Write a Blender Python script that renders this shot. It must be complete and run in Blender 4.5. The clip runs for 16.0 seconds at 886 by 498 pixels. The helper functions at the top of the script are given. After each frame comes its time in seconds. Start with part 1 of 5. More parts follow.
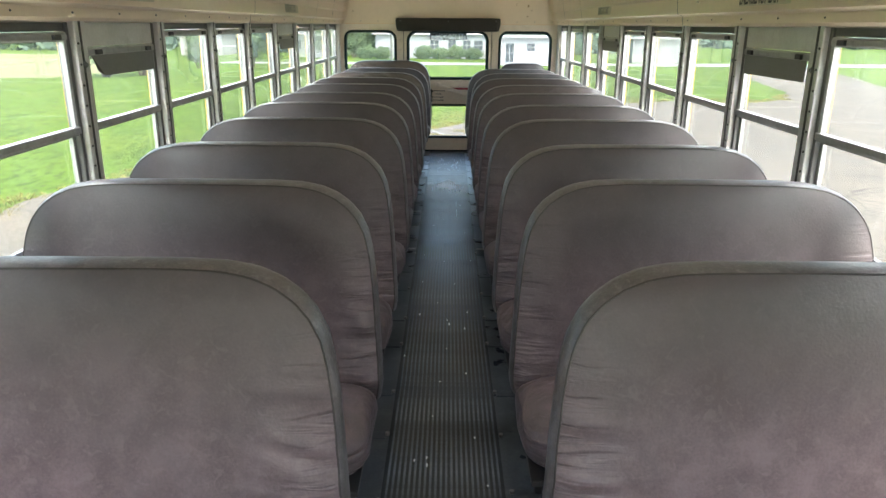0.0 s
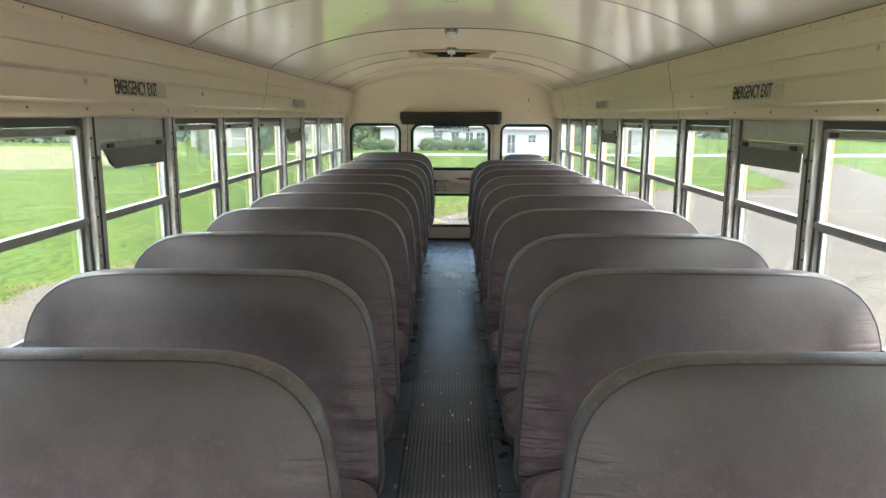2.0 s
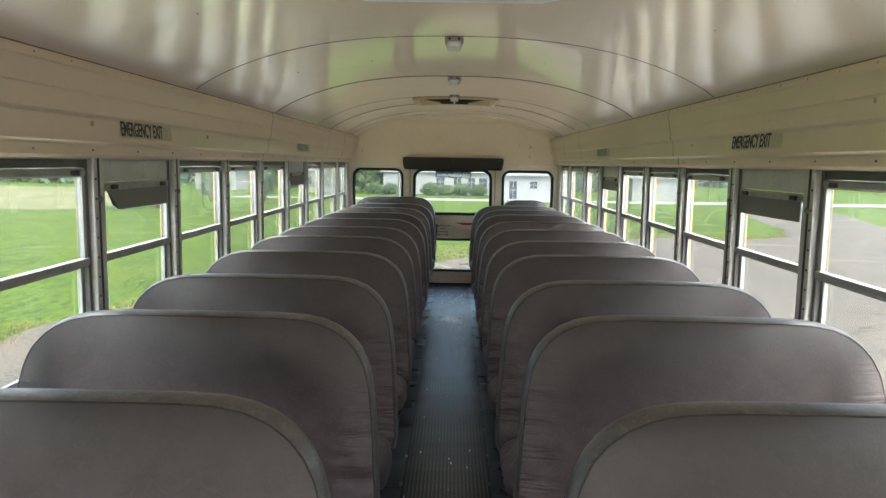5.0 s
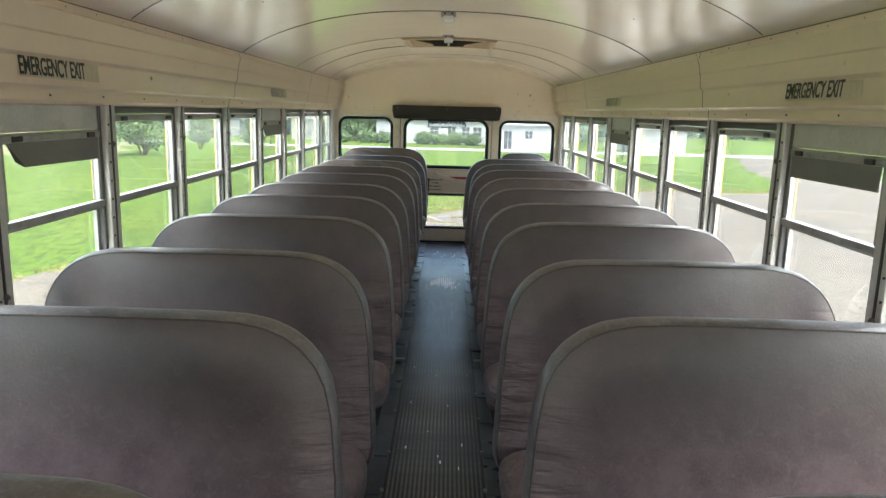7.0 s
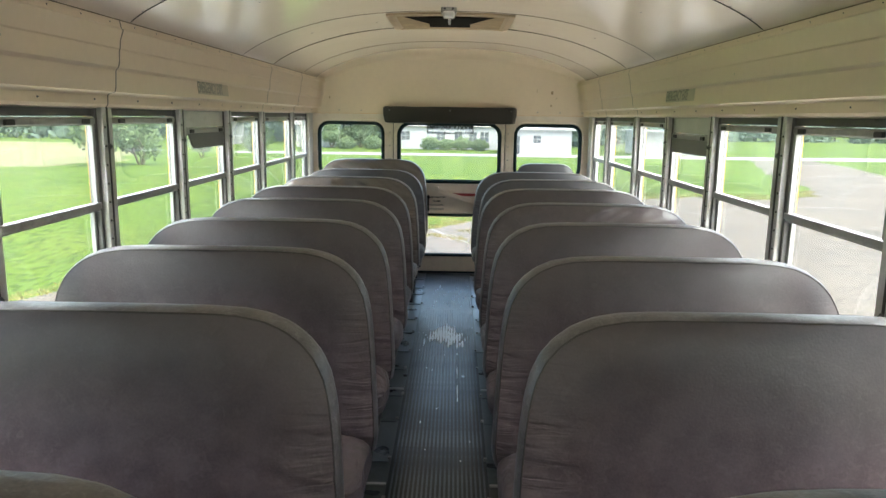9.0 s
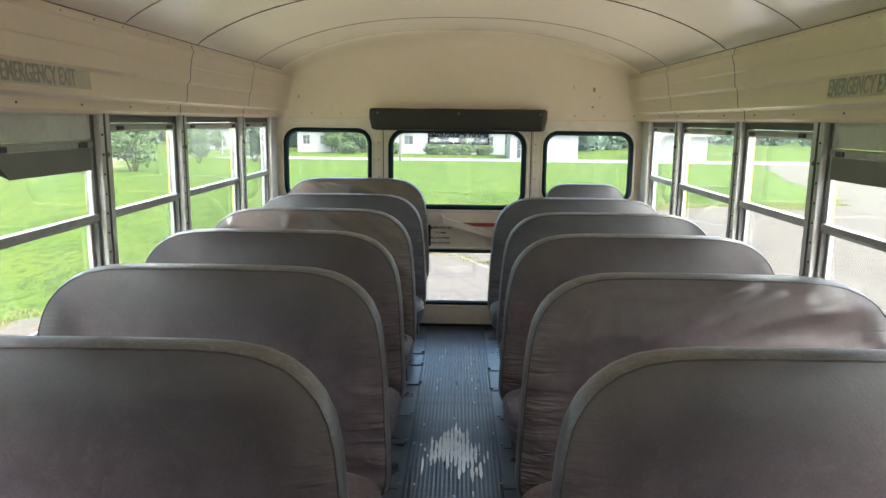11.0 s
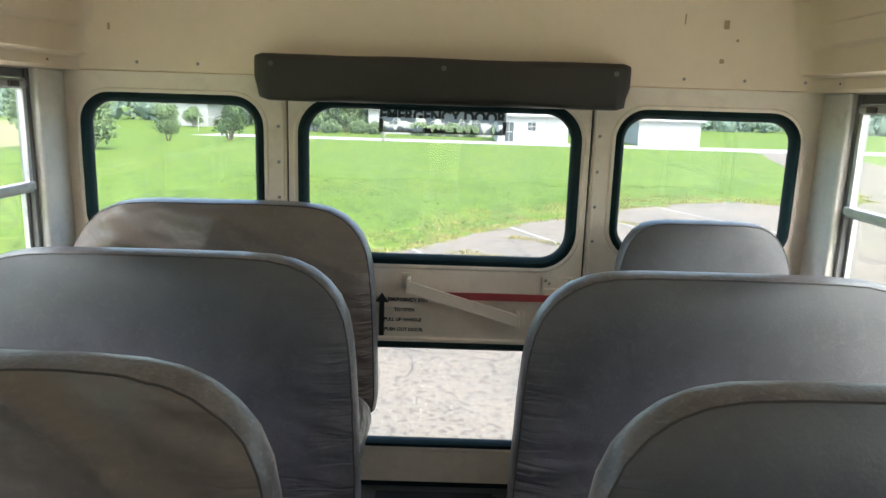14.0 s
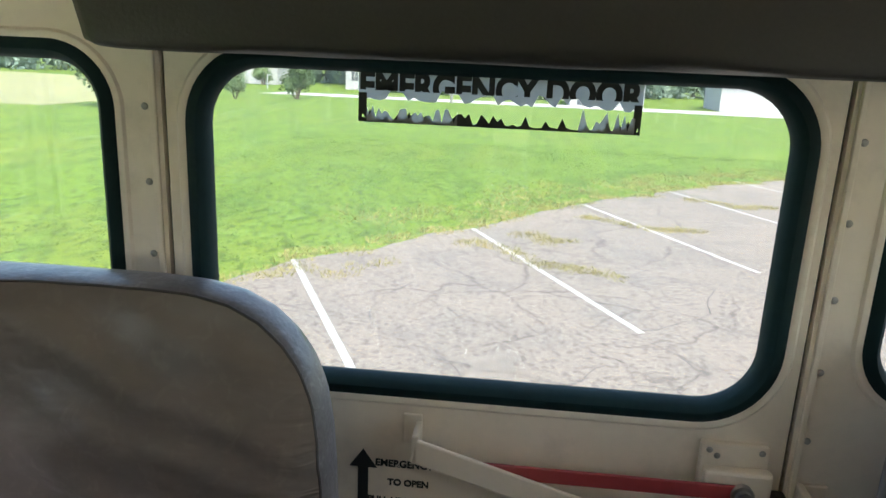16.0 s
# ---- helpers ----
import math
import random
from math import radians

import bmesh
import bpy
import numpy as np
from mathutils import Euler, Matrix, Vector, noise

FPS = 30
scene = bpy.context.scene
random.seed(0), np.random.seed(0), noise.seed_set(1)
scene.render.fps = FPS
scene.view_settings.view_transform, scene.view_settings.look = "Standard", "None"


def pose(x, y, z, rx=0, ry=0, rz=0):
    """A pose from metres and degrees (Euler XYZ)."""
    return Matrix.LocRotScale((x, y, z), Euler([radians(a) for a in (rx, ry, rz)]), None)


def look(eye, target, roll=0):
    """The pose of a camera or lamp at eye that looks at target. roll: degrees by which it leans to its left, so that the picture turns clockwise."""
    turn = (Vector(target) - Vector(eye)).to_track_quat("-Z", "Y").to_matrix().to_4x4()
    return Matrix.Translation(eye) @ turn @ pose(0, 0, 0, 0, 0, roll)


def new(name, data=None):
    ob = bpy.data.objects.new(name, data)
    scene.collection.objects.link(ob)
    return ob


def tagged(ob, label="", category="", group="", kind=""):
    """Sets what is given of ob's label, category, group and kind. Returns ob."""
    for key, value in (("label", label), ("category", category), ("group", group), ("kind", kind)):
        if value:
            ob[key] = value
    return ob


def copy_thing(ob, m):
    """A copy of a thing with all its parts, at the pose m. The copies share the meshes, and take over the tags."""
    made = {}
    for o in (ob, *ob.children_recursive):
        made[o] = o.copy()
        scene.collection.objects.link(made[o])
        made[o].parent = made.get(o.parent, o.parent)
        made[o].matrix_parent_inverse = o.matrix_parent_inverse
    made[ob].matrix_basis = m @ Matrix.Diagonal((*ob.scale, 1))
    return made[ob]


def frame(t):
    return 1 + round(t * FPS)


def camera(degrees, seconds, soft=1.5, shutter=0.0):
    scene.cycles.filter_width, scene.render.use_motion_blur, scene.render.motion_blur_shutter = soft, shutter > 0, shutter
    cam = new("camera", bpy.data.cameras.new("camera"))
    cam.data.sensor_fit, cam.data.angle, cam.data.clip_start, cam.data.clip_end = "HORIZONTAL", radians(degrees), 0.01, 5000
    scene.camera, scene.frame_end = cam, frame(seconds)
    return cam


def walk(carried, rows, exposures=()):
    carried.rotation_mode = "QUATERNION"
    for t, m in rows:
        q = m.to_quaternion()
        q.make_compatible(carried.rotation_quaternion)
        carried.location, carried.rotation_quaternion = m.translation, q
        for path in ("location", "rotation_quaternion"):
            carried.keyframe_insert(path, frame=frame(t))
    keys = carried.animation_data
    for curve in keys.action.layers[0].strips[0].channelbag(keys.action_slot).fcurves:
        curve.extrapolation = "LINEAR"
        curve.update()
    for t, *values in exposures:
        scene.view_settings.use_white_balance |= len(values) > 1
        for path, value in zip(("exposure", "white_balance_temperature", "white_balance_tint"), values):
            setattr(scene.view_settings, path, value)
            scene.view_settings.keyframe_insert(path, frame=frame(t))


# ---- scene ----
cam = camera(63.5, 16.0)
PATH = [
    (0, (0.004, -0.415, 1.364), (-0.007, 1.494, 0.766), 0.4),
    (0.5, (0.009, -0.418, 1.364), (-0.004, 1.502, 0.804), 0.3),
    (1, (0.008, -0.418, 1.364), (-0.008, 1.516, 0.858), 0.3),
    (1.5, (0.007, -0.416, 1.364), (-0.013, 1.536, 0.927), 0.2),
    (2, (0.007, -0.414, 1.369), (-0.016, 1.553, 1.008), 0.2),
    (2.5, (0.011, -0.412, 1.37), (-0.015, 1.568, 1.091), 0.3),
    (3, (0.011, -0.411, 1.371), (-0.015, 1.578, 1.17), 0.3),
    (3.5, (0.014, -0.411, 1.376), (-0.016, 1.583, 1.231), 0.4),
    (4, (0.012, -0.41, 1.376), (-0.021, 1.586, 1.249), 0.5),
    (4.5, (0.012, -0.411, 1.374), (-0.023, 1.582, 1.21), 0.7),
    (5, (0.01, -0.412, 1.369), (-0.018, 1.573, 1.131), 0.9),
    (5.2, (0.007, -0.412, 1.362), (-0.016, 1.57, 1.092), 1.0),
    (7.3, (0.016, 0.248, 1.375), (0.01, 2.212, 0.998), 1.5),
    (7.5, (0.006, 0.365, 1.351), (0.003, 2.331, 0.985), 1.4),
    (8, (-0.016, 0.713, 1.361), (-0.027, 2.678, 0.993), 1.4),
    (8.5, (0.037, 1.088, 1.356), (0.016, 3.053, 0.986), 1.1),
    (8.9, (0.035, 1.383, 1.349), (0.019, 3.35, 0.991), 0.9),
    (9, (0.043, 1.473, 1.351), (0.014, 3.439, 0.988), 0.8),
    (9.5, (0.024, 1.86, 1.382), (-0.008, 3.83, 1.035), 0.6),
    (9.7, (0.033, 2.008, 1.368), (0.001, 3.978, 1.025), 0.6),
    (11.8, (-0.014, 3.63, 1.346), (-0.078, 5.597, 0.989), 0.9),
    (12, (-0.007, 3.798, 1.334), (-0.083, 5.765, 0.978), 0.9),
    (12.5, (-0.027, 4.202, 1.336), (-0.067, 6.169, 0.973), 1.0),
    (13, (-0.027, 4.608, 1.35), (-0.031, 6.572, 0.974), 1.2),
    (13.5, (-0.053, 4.968, 1.344), (-0.042, 6.929, 0.953), 1.5),
    (14, (0.007, 5.362, 1.307), (0.012, 7.321, 0.904), 1.8),
    (14.5, (-0.01, 5.653, 1.318), (0.017, 7.607, 0.893), 1.7),
    (15, (0.072, 5.977, 1.325), (-0.027, 7.924, 0.879), 1.9),
    (15.5, (0.047, 6.287, 1.331), (-0.039, 8.227, 0.851), 2.2),
    (16, (0.022, 6.608, 1.3), (-0.149, 8.534, 0.788), 2.5),
]
walk(cam, [(t, look(eye, target, roll)) for t, eye, target, roll in PATH],
     [(0, 3.4), (1.5, 3.32), (3, 3.08), (4, 2.92), (5.2, 2.98), (7.3, 3.38), (9.5, 3.4), (12, 3.48), (14, 3.42), (15.3, 3.42), (16, 3.3)])

# ---- world and light ----
world = bpy.data.worlds.new("world")
scene.world = world
world.use_nodes = True
wn, wl = world.node_tree.nodes, world.node_tree.links
sky = wn.new("ShaderNodeTexSky")
sky.sky_type, sky.sun_disc = "NISHITA", False
sky.sun_elevation, sky.sun_rotation = radians(58), radians(150)
sky.air_density, sky.dust_density, sky.ozone_density = 1.0, 4.0, 1.0
wn["Background"].inputs["Strength"].default_value = 0.13
wl.new(sky.outputs["Color"], wn["Background"].inputs["Color"])
sun = new("sun", bpy.data.lights.new("sun", "SUN"))
sun.data.energy, sun.data.angle, sun.data.color = 0.75, radians(35), (1.0, 0.96, 0.9)
sun.matrix_world = look((0, 0, 30), Vector((0, 0, 30)) - Vector((math.sin(radians(150)) * math.cos(radians(58)), math.cos(radians(150)) * math.cos(radians(58)), math.sin(radians(58)))))


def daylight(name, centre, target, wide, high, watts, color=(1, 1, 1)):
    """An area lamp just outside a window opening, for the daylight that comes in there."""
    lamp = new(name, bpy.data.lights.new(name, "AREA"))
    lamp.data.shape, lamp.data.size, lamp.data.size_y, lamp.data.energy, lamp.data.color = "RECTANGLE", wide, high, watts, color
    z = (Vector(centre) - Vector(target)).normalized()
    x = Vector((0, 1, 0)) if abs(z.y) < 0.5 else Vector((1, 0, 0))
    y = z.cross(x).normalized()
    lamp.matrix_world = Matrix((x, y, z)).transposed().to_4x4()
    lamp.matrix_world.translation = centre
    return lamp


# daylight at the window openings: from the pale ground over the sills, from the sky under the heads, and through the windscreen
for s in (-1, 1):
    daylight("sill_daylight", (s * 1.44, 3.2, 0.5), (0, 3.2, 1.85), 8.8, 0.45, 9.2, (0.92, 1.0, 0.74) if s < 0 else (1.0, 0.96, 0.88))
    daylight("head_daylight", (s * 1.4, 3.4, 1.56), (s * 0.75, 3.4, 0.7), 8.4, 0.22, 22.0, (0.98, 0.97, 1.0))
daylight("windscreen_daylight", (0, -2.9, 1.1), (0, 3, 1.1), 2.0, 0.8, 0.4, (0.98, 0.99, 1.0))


# ---- materials ----
def material(name, color, rough=0.5, metal=0.0, vary=0.12, scale=8.0, bump=0.0, bump_scale=60.0, stretch=(1, 1, 1), spec=0.5, wear=None, wear_amount=0.0, wear_scale=3.0, island=0.0, rough_vary=0.1, spread=0.5, dent=0.0, dent_scale=18.0, top_tone=None, grain=0.35, scuff=None, crease=0.0):
    """A surface with colour at two scales, fine relief and wear."""
    m = bpy.data.materials.new(name)
    m.use_nodes = True
    n, l = m.node_tree.nodes, m.node_tree.links
    b = n["Principled BSDF"]
    b.inputs["Metallic"].default_value = metal
    b.inputs["Specular IOR Level"].default_value = spec
    co = n.new("ShaderNodeTexCoord")
    mp = n.new("ShaderNodeMapping")
    mp.inputs["Scale"].default_value = stretch
    l.new(co.outputs["Object"], mp.inputs["Vector"])
    place = co.outputs["Object"]
    if scuff:
        # each seat takes its own stretch of the cloth
        own = n.new("ShaderNodeObjectInfo")
        shift = n.new("ShaderNodeVectorMath")
        shift.operation = "SCALE"
        shift.inputs[0].default_value = (31.0, 17.0, 23.0)
        l.new(own.outputs["Random"], shift.inputs["Scale"])
        moved = n.new("ShaderNodeVectorMath")
        l.new(co.outputs["Object"], moved.inputs[0])
        l.new(shift.outputs[0], moved.inputs[1])
        place = moved.outputs[0]
        l.new(place, mp.inputs["Vector"])
    big = n.new("ShaderNodeTexNoise")
    big.inputs["Scale"].default_value, big.inputs["Detail"].default_value = scale, 6
    fine = n.new("ShaderNodeTexNoise")
    fine.inputs["Scale"].default_value, fine.inputs["Detail"].default_value = bump_scale, 5
    l.new(mp.outputs[0], big.inputs["Vector"])
    l.new(mp.outputs[0], fine.inputs["Vector"])
    mix = n.new("ShaderNodeMath")
    mix.operation = "MULTIPLY_ADD"
    mix.inputs[1].default_value = 1 - grain
    half = n.new("ShaderNodeMath")
    half.operation = "MULTIPLY"
    half.inputs[1].default_value = grain
    l.new(fine.outputs["Fac"], half.inputs[0])
    l.new(big.outputs["Fac"], mix.inputs[0])
    l.new(half.outputs[0], mix.inputs[2])
    ramp = n.new("ShaderNodeValToRGB")
    e = ramp.color_ramp.elements
    e[0].position, e[1].position = 0.5 - spread * 0.4, 0.5 + spread * 0.4
    e[0].color = (*[c * (1 - vary) for c in color], 1)
    e[1].color = (*[min(1, c * (1 + vary)) for c in color], 1)
    l.new(mix.outputs[0], ramp.inputs["Fac"])
    out = ramp.outputs["Color"]
    if wear:
        wn_ = n.new("ShaderNodeTexNoise")
        wn_.inputs["Scale"].default_value, wn_.inputs["Detail"].default_value, wn_.inputs["Roughness"].default_value = wear_scale, 8, 0.65
        l.new(place, wn_.inputs["Vector"])
        wr = n.new("ShaderNodeMapRange")
        wr.inputs["From Min"].default_value, wr.inputs["From Max"].default_value = 0.52, 0.72
        wr.inputs["To Max"].default_value = wear_amount
        l.new(wn_.outputs["Fac"], wr.inputs["Value"])
        wm = n.new("ShaderNodeMixRGB")
        wm.inputs["Color2"].default_value = (*wear, 1)
        l.new(wr.outputs[0], wm.inputs["Fac"])
        l.new(out, wm.inputs["Color1"])
        out = wm.outputs["Color"]
    if scuff:
        # fine pale creases and scuffs of old leathercloth
        sn = n.new("ShaderNodeTexNoise")
        sn.inputs["Scale"].default_value, sn.inputs["Detail"].default_value, sn.inputs["Distortion"].default_value = scuff[4], 8, 1.2
        l.new(place, sn.inputs["Vector"])
        sr = n.new("ShaderNodeMapRange")
        sr.inputs["From Min"].default_value, sr.inputs["From Max"].default_value = 0.55, 0.68
        sr.inputs["To Max"].default_value = scuff[3]
        l.new(sn.outputs["Fac"], sr.inputs["Value"])
        sm = n.new("ShaderNodeMixRGB")
        sm.inputs["Color2"].default_value = (*scuff[:3], 1)
        l.new(sr.outputs[0], sm.inputs["Fac"])
        l.new(out, sm.inputs["Color1"])
        out = sm.outputs["Color"]
    if top_tone:
        # a darker tone blended into the upper part, with a patchy edge
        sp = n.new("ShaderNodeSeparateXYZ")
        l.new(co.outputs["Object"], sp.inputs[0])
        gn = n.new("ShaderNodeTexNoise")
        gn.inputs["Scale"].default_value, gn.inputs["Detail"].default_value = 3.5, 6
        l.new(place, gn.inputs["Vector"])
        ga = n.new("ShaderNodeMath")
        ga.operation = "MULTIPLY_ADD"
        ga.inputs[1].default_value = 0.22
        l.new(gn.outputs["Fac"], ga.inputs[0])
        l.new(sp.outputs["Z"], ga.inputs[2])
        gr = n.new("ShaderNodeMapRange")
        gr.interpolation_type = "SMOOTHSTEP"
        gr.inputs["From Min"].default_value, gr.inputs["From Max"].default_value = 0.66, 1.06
        gr.inputs["To Max"].default_value = top_tone[3]
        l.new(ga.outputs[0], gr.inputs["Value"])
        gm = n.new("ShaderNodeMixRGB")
        gm.inputs["Color2"].default_value = (*top_tone[:3], 1)
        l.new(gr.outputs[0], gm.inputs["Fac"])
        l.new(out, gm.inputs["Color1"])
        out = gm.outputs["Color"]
    if island:
        geo = n.new("ShaderNodeNewGeometry")
        obi = n.new("ShaderNodeObjectInfo")
        add = n.new("ShaderNodeMath")
        add.operation = "ADD"
        l.new(geo.outputs["Random Per Island"], add.inputs[0])
        l.new(obi.outputs["Random"], add.inputs[1])
        hr = n.new("ShaderNodeMapRange")
        hr.inputs["From Max"].default_value = 2.0
        hr.inputs["To Min"].default_value, hr.inputs["To Max"].default_value = 1 - island, 1 + island
        l.new(add.outputs[0], hr.inputs["Value"])
        hs = n.new("ShaderNodeHueSaturation")
        l.new(hr.outputs[0], hs.inputs["Value"])
        l.new(out, hs.inputs["Color"])
        out = hs.outputs["Color"]
    l.new(out, b.inputs["Base Color"])
    rr = n.new("ShaderNodeMapRange")
    rr.inputs["To Min"].default_value, rr.inputs["To Max"].default_value = max(0.02, rough - rough_vary), min(1, rough + rough_vary)
    l.new(big.outputs["Fac"], rr.inputs["Value"])
    l.new(rr.outputs[0], b.inputs["Roughness"])
    if bump:
        bp = n.new("ShaderNodeBump")
        bp.inputs["Strength"].default_value, bp.inputs["Distance"].default_value = 1.0, bump
        l.new(fine.outputs["Fac"], bp.inputs["Height"])
        l.new(bp.outputs[0], b.inputs["Normal"])
        if dent:
            dn = n.new("ShaderNodeTexNoise")
            dn.inputs["Scale"].default_value, dn.inputs["Detail"].default_value = dent_scale, 3
            l.new(mp.outputs[0], dn.inputs["Vector"])
            b2 = n.new("ShaderNodeBump")
            b2.inputs["Strength"].default_value, b2.inputs["Distance"].default_value = 1.0, dent
            l.new(dn.outputs["Fac"], b2.inputs["Height"])
            l.new(b2.outputs[0], bp.inputs["Normal"])
            if crease:
                # pulled folds where the cover is drawn round the frame at the sides and along the foot
                def math_(op, *ins):
                    o = n.new("ShaderNodeMath")
                    o.operation = op
                    for i, v in enumerate(ins):
                        if isinstance(v, float):
                            o.inputs[i].default_value = v
                        else:
                            l.new(v, o.inputs[i])
                    return o.outputs[0]
                def span(v, f0, f1, t0, t1):
                    o = n.new("ShaderNodeMapRange")
                    o.interpolation_type = "SMOOTHSTEP"
                    l.new(v, o.inputs["Value"])
                    o.inputs["From Min"].default_value, o.inputs["From Max"].default_value = f0, f1
                    o.inputs["To Min"].default_value, o.inputs["To Max"].default_value = t0, t1
                    return o.outputs[0]
                xyz = n.new("ShaderNodeSeparateXYZ")
                l.new(co.outputs["Object"], xyz.inputs[0])
                side_ = span(math_("ABSOLUTE", xyz.outputs["X"]), 0.36, 0.5, 0.0, 0.8)
                low_ = span(xyz.outputs["Z"], 0.9, 0.5, 0.12, 1.0)
                foot_ = span(xyz.outputs["Z"], 0.5, 0.36, 0.0, 0.9)
                where = math_("MAXIMUM", math_("MULTIPLY", side_, low_), foot_)
                sc = n.new("ShaderNodeMapping")
                sc.inputs["Scale"].default_value, sc.inputs["Rotation"].default_value = (2.2, 2.2, 17.0), (0, 0.1, 0)
                l.new(place, sc.inputs["Vector"])
                cn = n.new("ShaderNodeTexNoise")
                cn.inputs["Scale"].default_value, cn.inputs["Detail"].default_value, cn.inputs["Distortion"].default_value = 1.6, 3, 0.5
                l.new(sc.outputs[0], cn.inputs["Vector"])
                fold_ = span(math_("ABSOLUTE", math_("SUBTRACT", cn.outputs["Fac"], 0.5)), 0.0, 0.13, 0.0, 1.0)
                b3 = n.new("ShaderNodeBump")
                b3.inputs["Strength"].default_value, b3.inputs["Distance"].default_value = 1.0, crease
                l.new(math_("MULTIPLY", fold_, where), b3.inputs["Height"])
                l.new(b3.outputs[0], b2.inputs["Normal"])
    return m


def glass_material(name, color, haze=0.0):
    m = bpy.data.materials.new(name)
    m.use_nodes = True
    n, l = m.node_tree.nodes, m.node_tree.links
    n.remove(n["Principled BSDF"])
    tr = n.new("ShaderNodeBsdfTransparent")
    tr.inputs["Color"].default_value = (*color, 1)
    gl = n.new("ShaderNodeBsdfGlossy")
    gl.inputs["Roughness"].default_value = 0.02
    lw = n.new("ShaderNodeLayerWeight")
    lw.inputs["Blend"].default_value = 0.5
    pw = n.new("ShaderNodeMath")
    pw.operation = "POWER"
    pw.inputs[1].default_value = 4.0
    fr = n.new("ShaderNodeMath")
    fr.operation = "MULTIPLY_ADD"
    fr.inputs[1].default_value, fr.inputs[2].default_value = 0.5, 0.03
    l.new(lw.outputs["Facing"], pw.inputs[0])
    l.new(pw.outputs[0], fr.inputs[0])
    mx = n.new("ShaderNodeMixShader")
    l.new(fr.outputs[0], mx.inputs[0])
    l.new(tr.outputs[0], mx.inputs[1])
    l.new(gl.outputs[0], mx.inputs[2])
    last = mx
    if haze:
        co = n.new("ShaderNodeTexCoord")
        nz = n.new("ShaderNodeTexNoise")
        nz.inputs["Scale"].default_value, nz.inputs["Detail"].default_value = 4, 8
        l.new(co.outputs["Object"], nz.inputs["Vector"])
        mr = n.new("ShaderNodeMapRange")
        mr.inputs["From Min"].default_value, mr.inputs["From Max"].default_value = 0.3, 0.75
        mr.inputs["To Min"].default_value, mr.inputs["To Max"].default_value = haze * 0.4, haze
        l.new(nz.outputs["Fac"], mr.inputs["Value"])
        df = n.new("ShaderNodeBsdfTranslucent")
        df.inputs["Color"].default_value = (0.68, 0.8, 0.78, 1)
        m2 = n.new("ShaderNodeMixShader")
        l.new(mr.outputs[0], m2.inputs[0])
        l.new(mx.outputs[0], m2.inputs[1])
        l.new(df.outputs[0], m2.inputs[2])
        last = m2
    l.new(last.outputs[0], n["Material Output"].inputs["Surface"])
    return m


CREAM = material("cream_paint", (0.8, 0.672, 0.52), 0.3, rough_vary=0.03, vary=0.05, scale=2.5, bump=0.0004, bump_scale=30, wear=(0.62, 0.49, 0.35), wear_amount=0.05, wear_scale=5)
CEIL = material("ceiling_paint", (0.79, 0.69, 0.58), 0.075, vary=0.04, scale=2, bump=0.0007, bump_scale=3.5, spec=0.1, wear=(0.66, 0.54, 0.42), wear_amount=0.12, wear_scale=3, rough_vary=0.02)
VINYL = material("vinyl", (0.142, 0.108, 0.116), 0.4, vary=0.26, scale=14, bump=0.0005, bump_scale=170, grain=0.3, wear=(0.112, 0.092, 0.1), wear_amount=0.6, wear_scale=5, rough_vary=0.1, island=0.1, dent=0.0035, dent_scale=5, spread=0.34, top_tone=(0.062, 0.055, 0.056, 0.78), scuff=(0.21, 0.165, 0.175, 0.4, 40), crease=0.005)
VINYL_GREY = material("grey_vinyl", (0.1, 0.096, 0.112), 0.4, vary=0.2, scale=12, bump=0.0004, bump_scale=170, grain=0.25, wear=(0.085, 0.088, 0.088), wear_amount=0.6, wear_scale=3, rough_vary=0.1, dent=0.003, dent_scale=5, spread=0.34, top_tone=(0.064, 0.064, 0.064, 0.6), scuff=(0.17, 0.16, 0.165, 0.3, 40), crease=0.006)
VINYL_LOOSE = material("vinyl_loose", (0.17, 0.136, 0.12), 0.34, vary=0.1, scale=8, bump=0.0002, bump_scale=110, grain=0.08, wear=(0.12, 0.1, 0.08), wear_amount=0.3, wear_scale=2.2, dent=0.011, dent_scale=7, stretch=(1.0, 1.0, 1.9), spread=0.3, top_tone=(0.12, 0.102, 0.086, 0.5), scuff=(0.3, 0.25, 0.21, 0.25, 34), crease=0.01)
VINYL_MAUVE = material("mauve_vinyl", (0.16, 0.125, 0.127), 0.38, vary=0.24, scale=12, bump=0.0004, bump_scale=170, grain=0.25, wear=(0.115, 0.094, 0.095), wear_amount=0.6, wear_scale=5, crease=0.01, dent=0.006, dent_scale=6, spread=0.3, top_tone=(0.075, 0.065, 0.065, 0.6), scuff=(0.24, 0.2, 0.2, 0.35, 22))
VINYL_EDGE = material("vinyl_edge", (0.125, 0.112, 0.115), 0.36, vary=0.3, scale=16, bump=0.0006, bump_scale=150, wear=(0.18, 0.165, 0.172), wear_amount=0.45, wear_scale=16, dent=0.002, dent_scale=30, spread=0.4, scuff=(0.32, 0.3, 0.305, 0.25, 60))
PIPING = material("piping", (0.05, 0.044, 0.042), 0.5, vary=0.2)
PAD = material("pad_vinyl", (0.025, 0.023, 0.019), 0.5, vary=0.2, scale=6, bump=0.0006, bump_scale=180)
ALU = material("aluminium", (0.58, 0.585, 0.59), 0.4, metal=0.25, vary=0.16, scale=6, bump=0.0003, bump_scale=90, wear=(0.3, 0.295, 0.29), wear_amount=0.5, wear_scale=12)
PALE_ALU = material("pale_aluminium", (0.62, 0.605, 0.565), 0.42, metal=0.1, vary=0.1, scale=6, wear=(0.3, 0.3, 0.3), wear_amount=0.4, wear_scale=12)
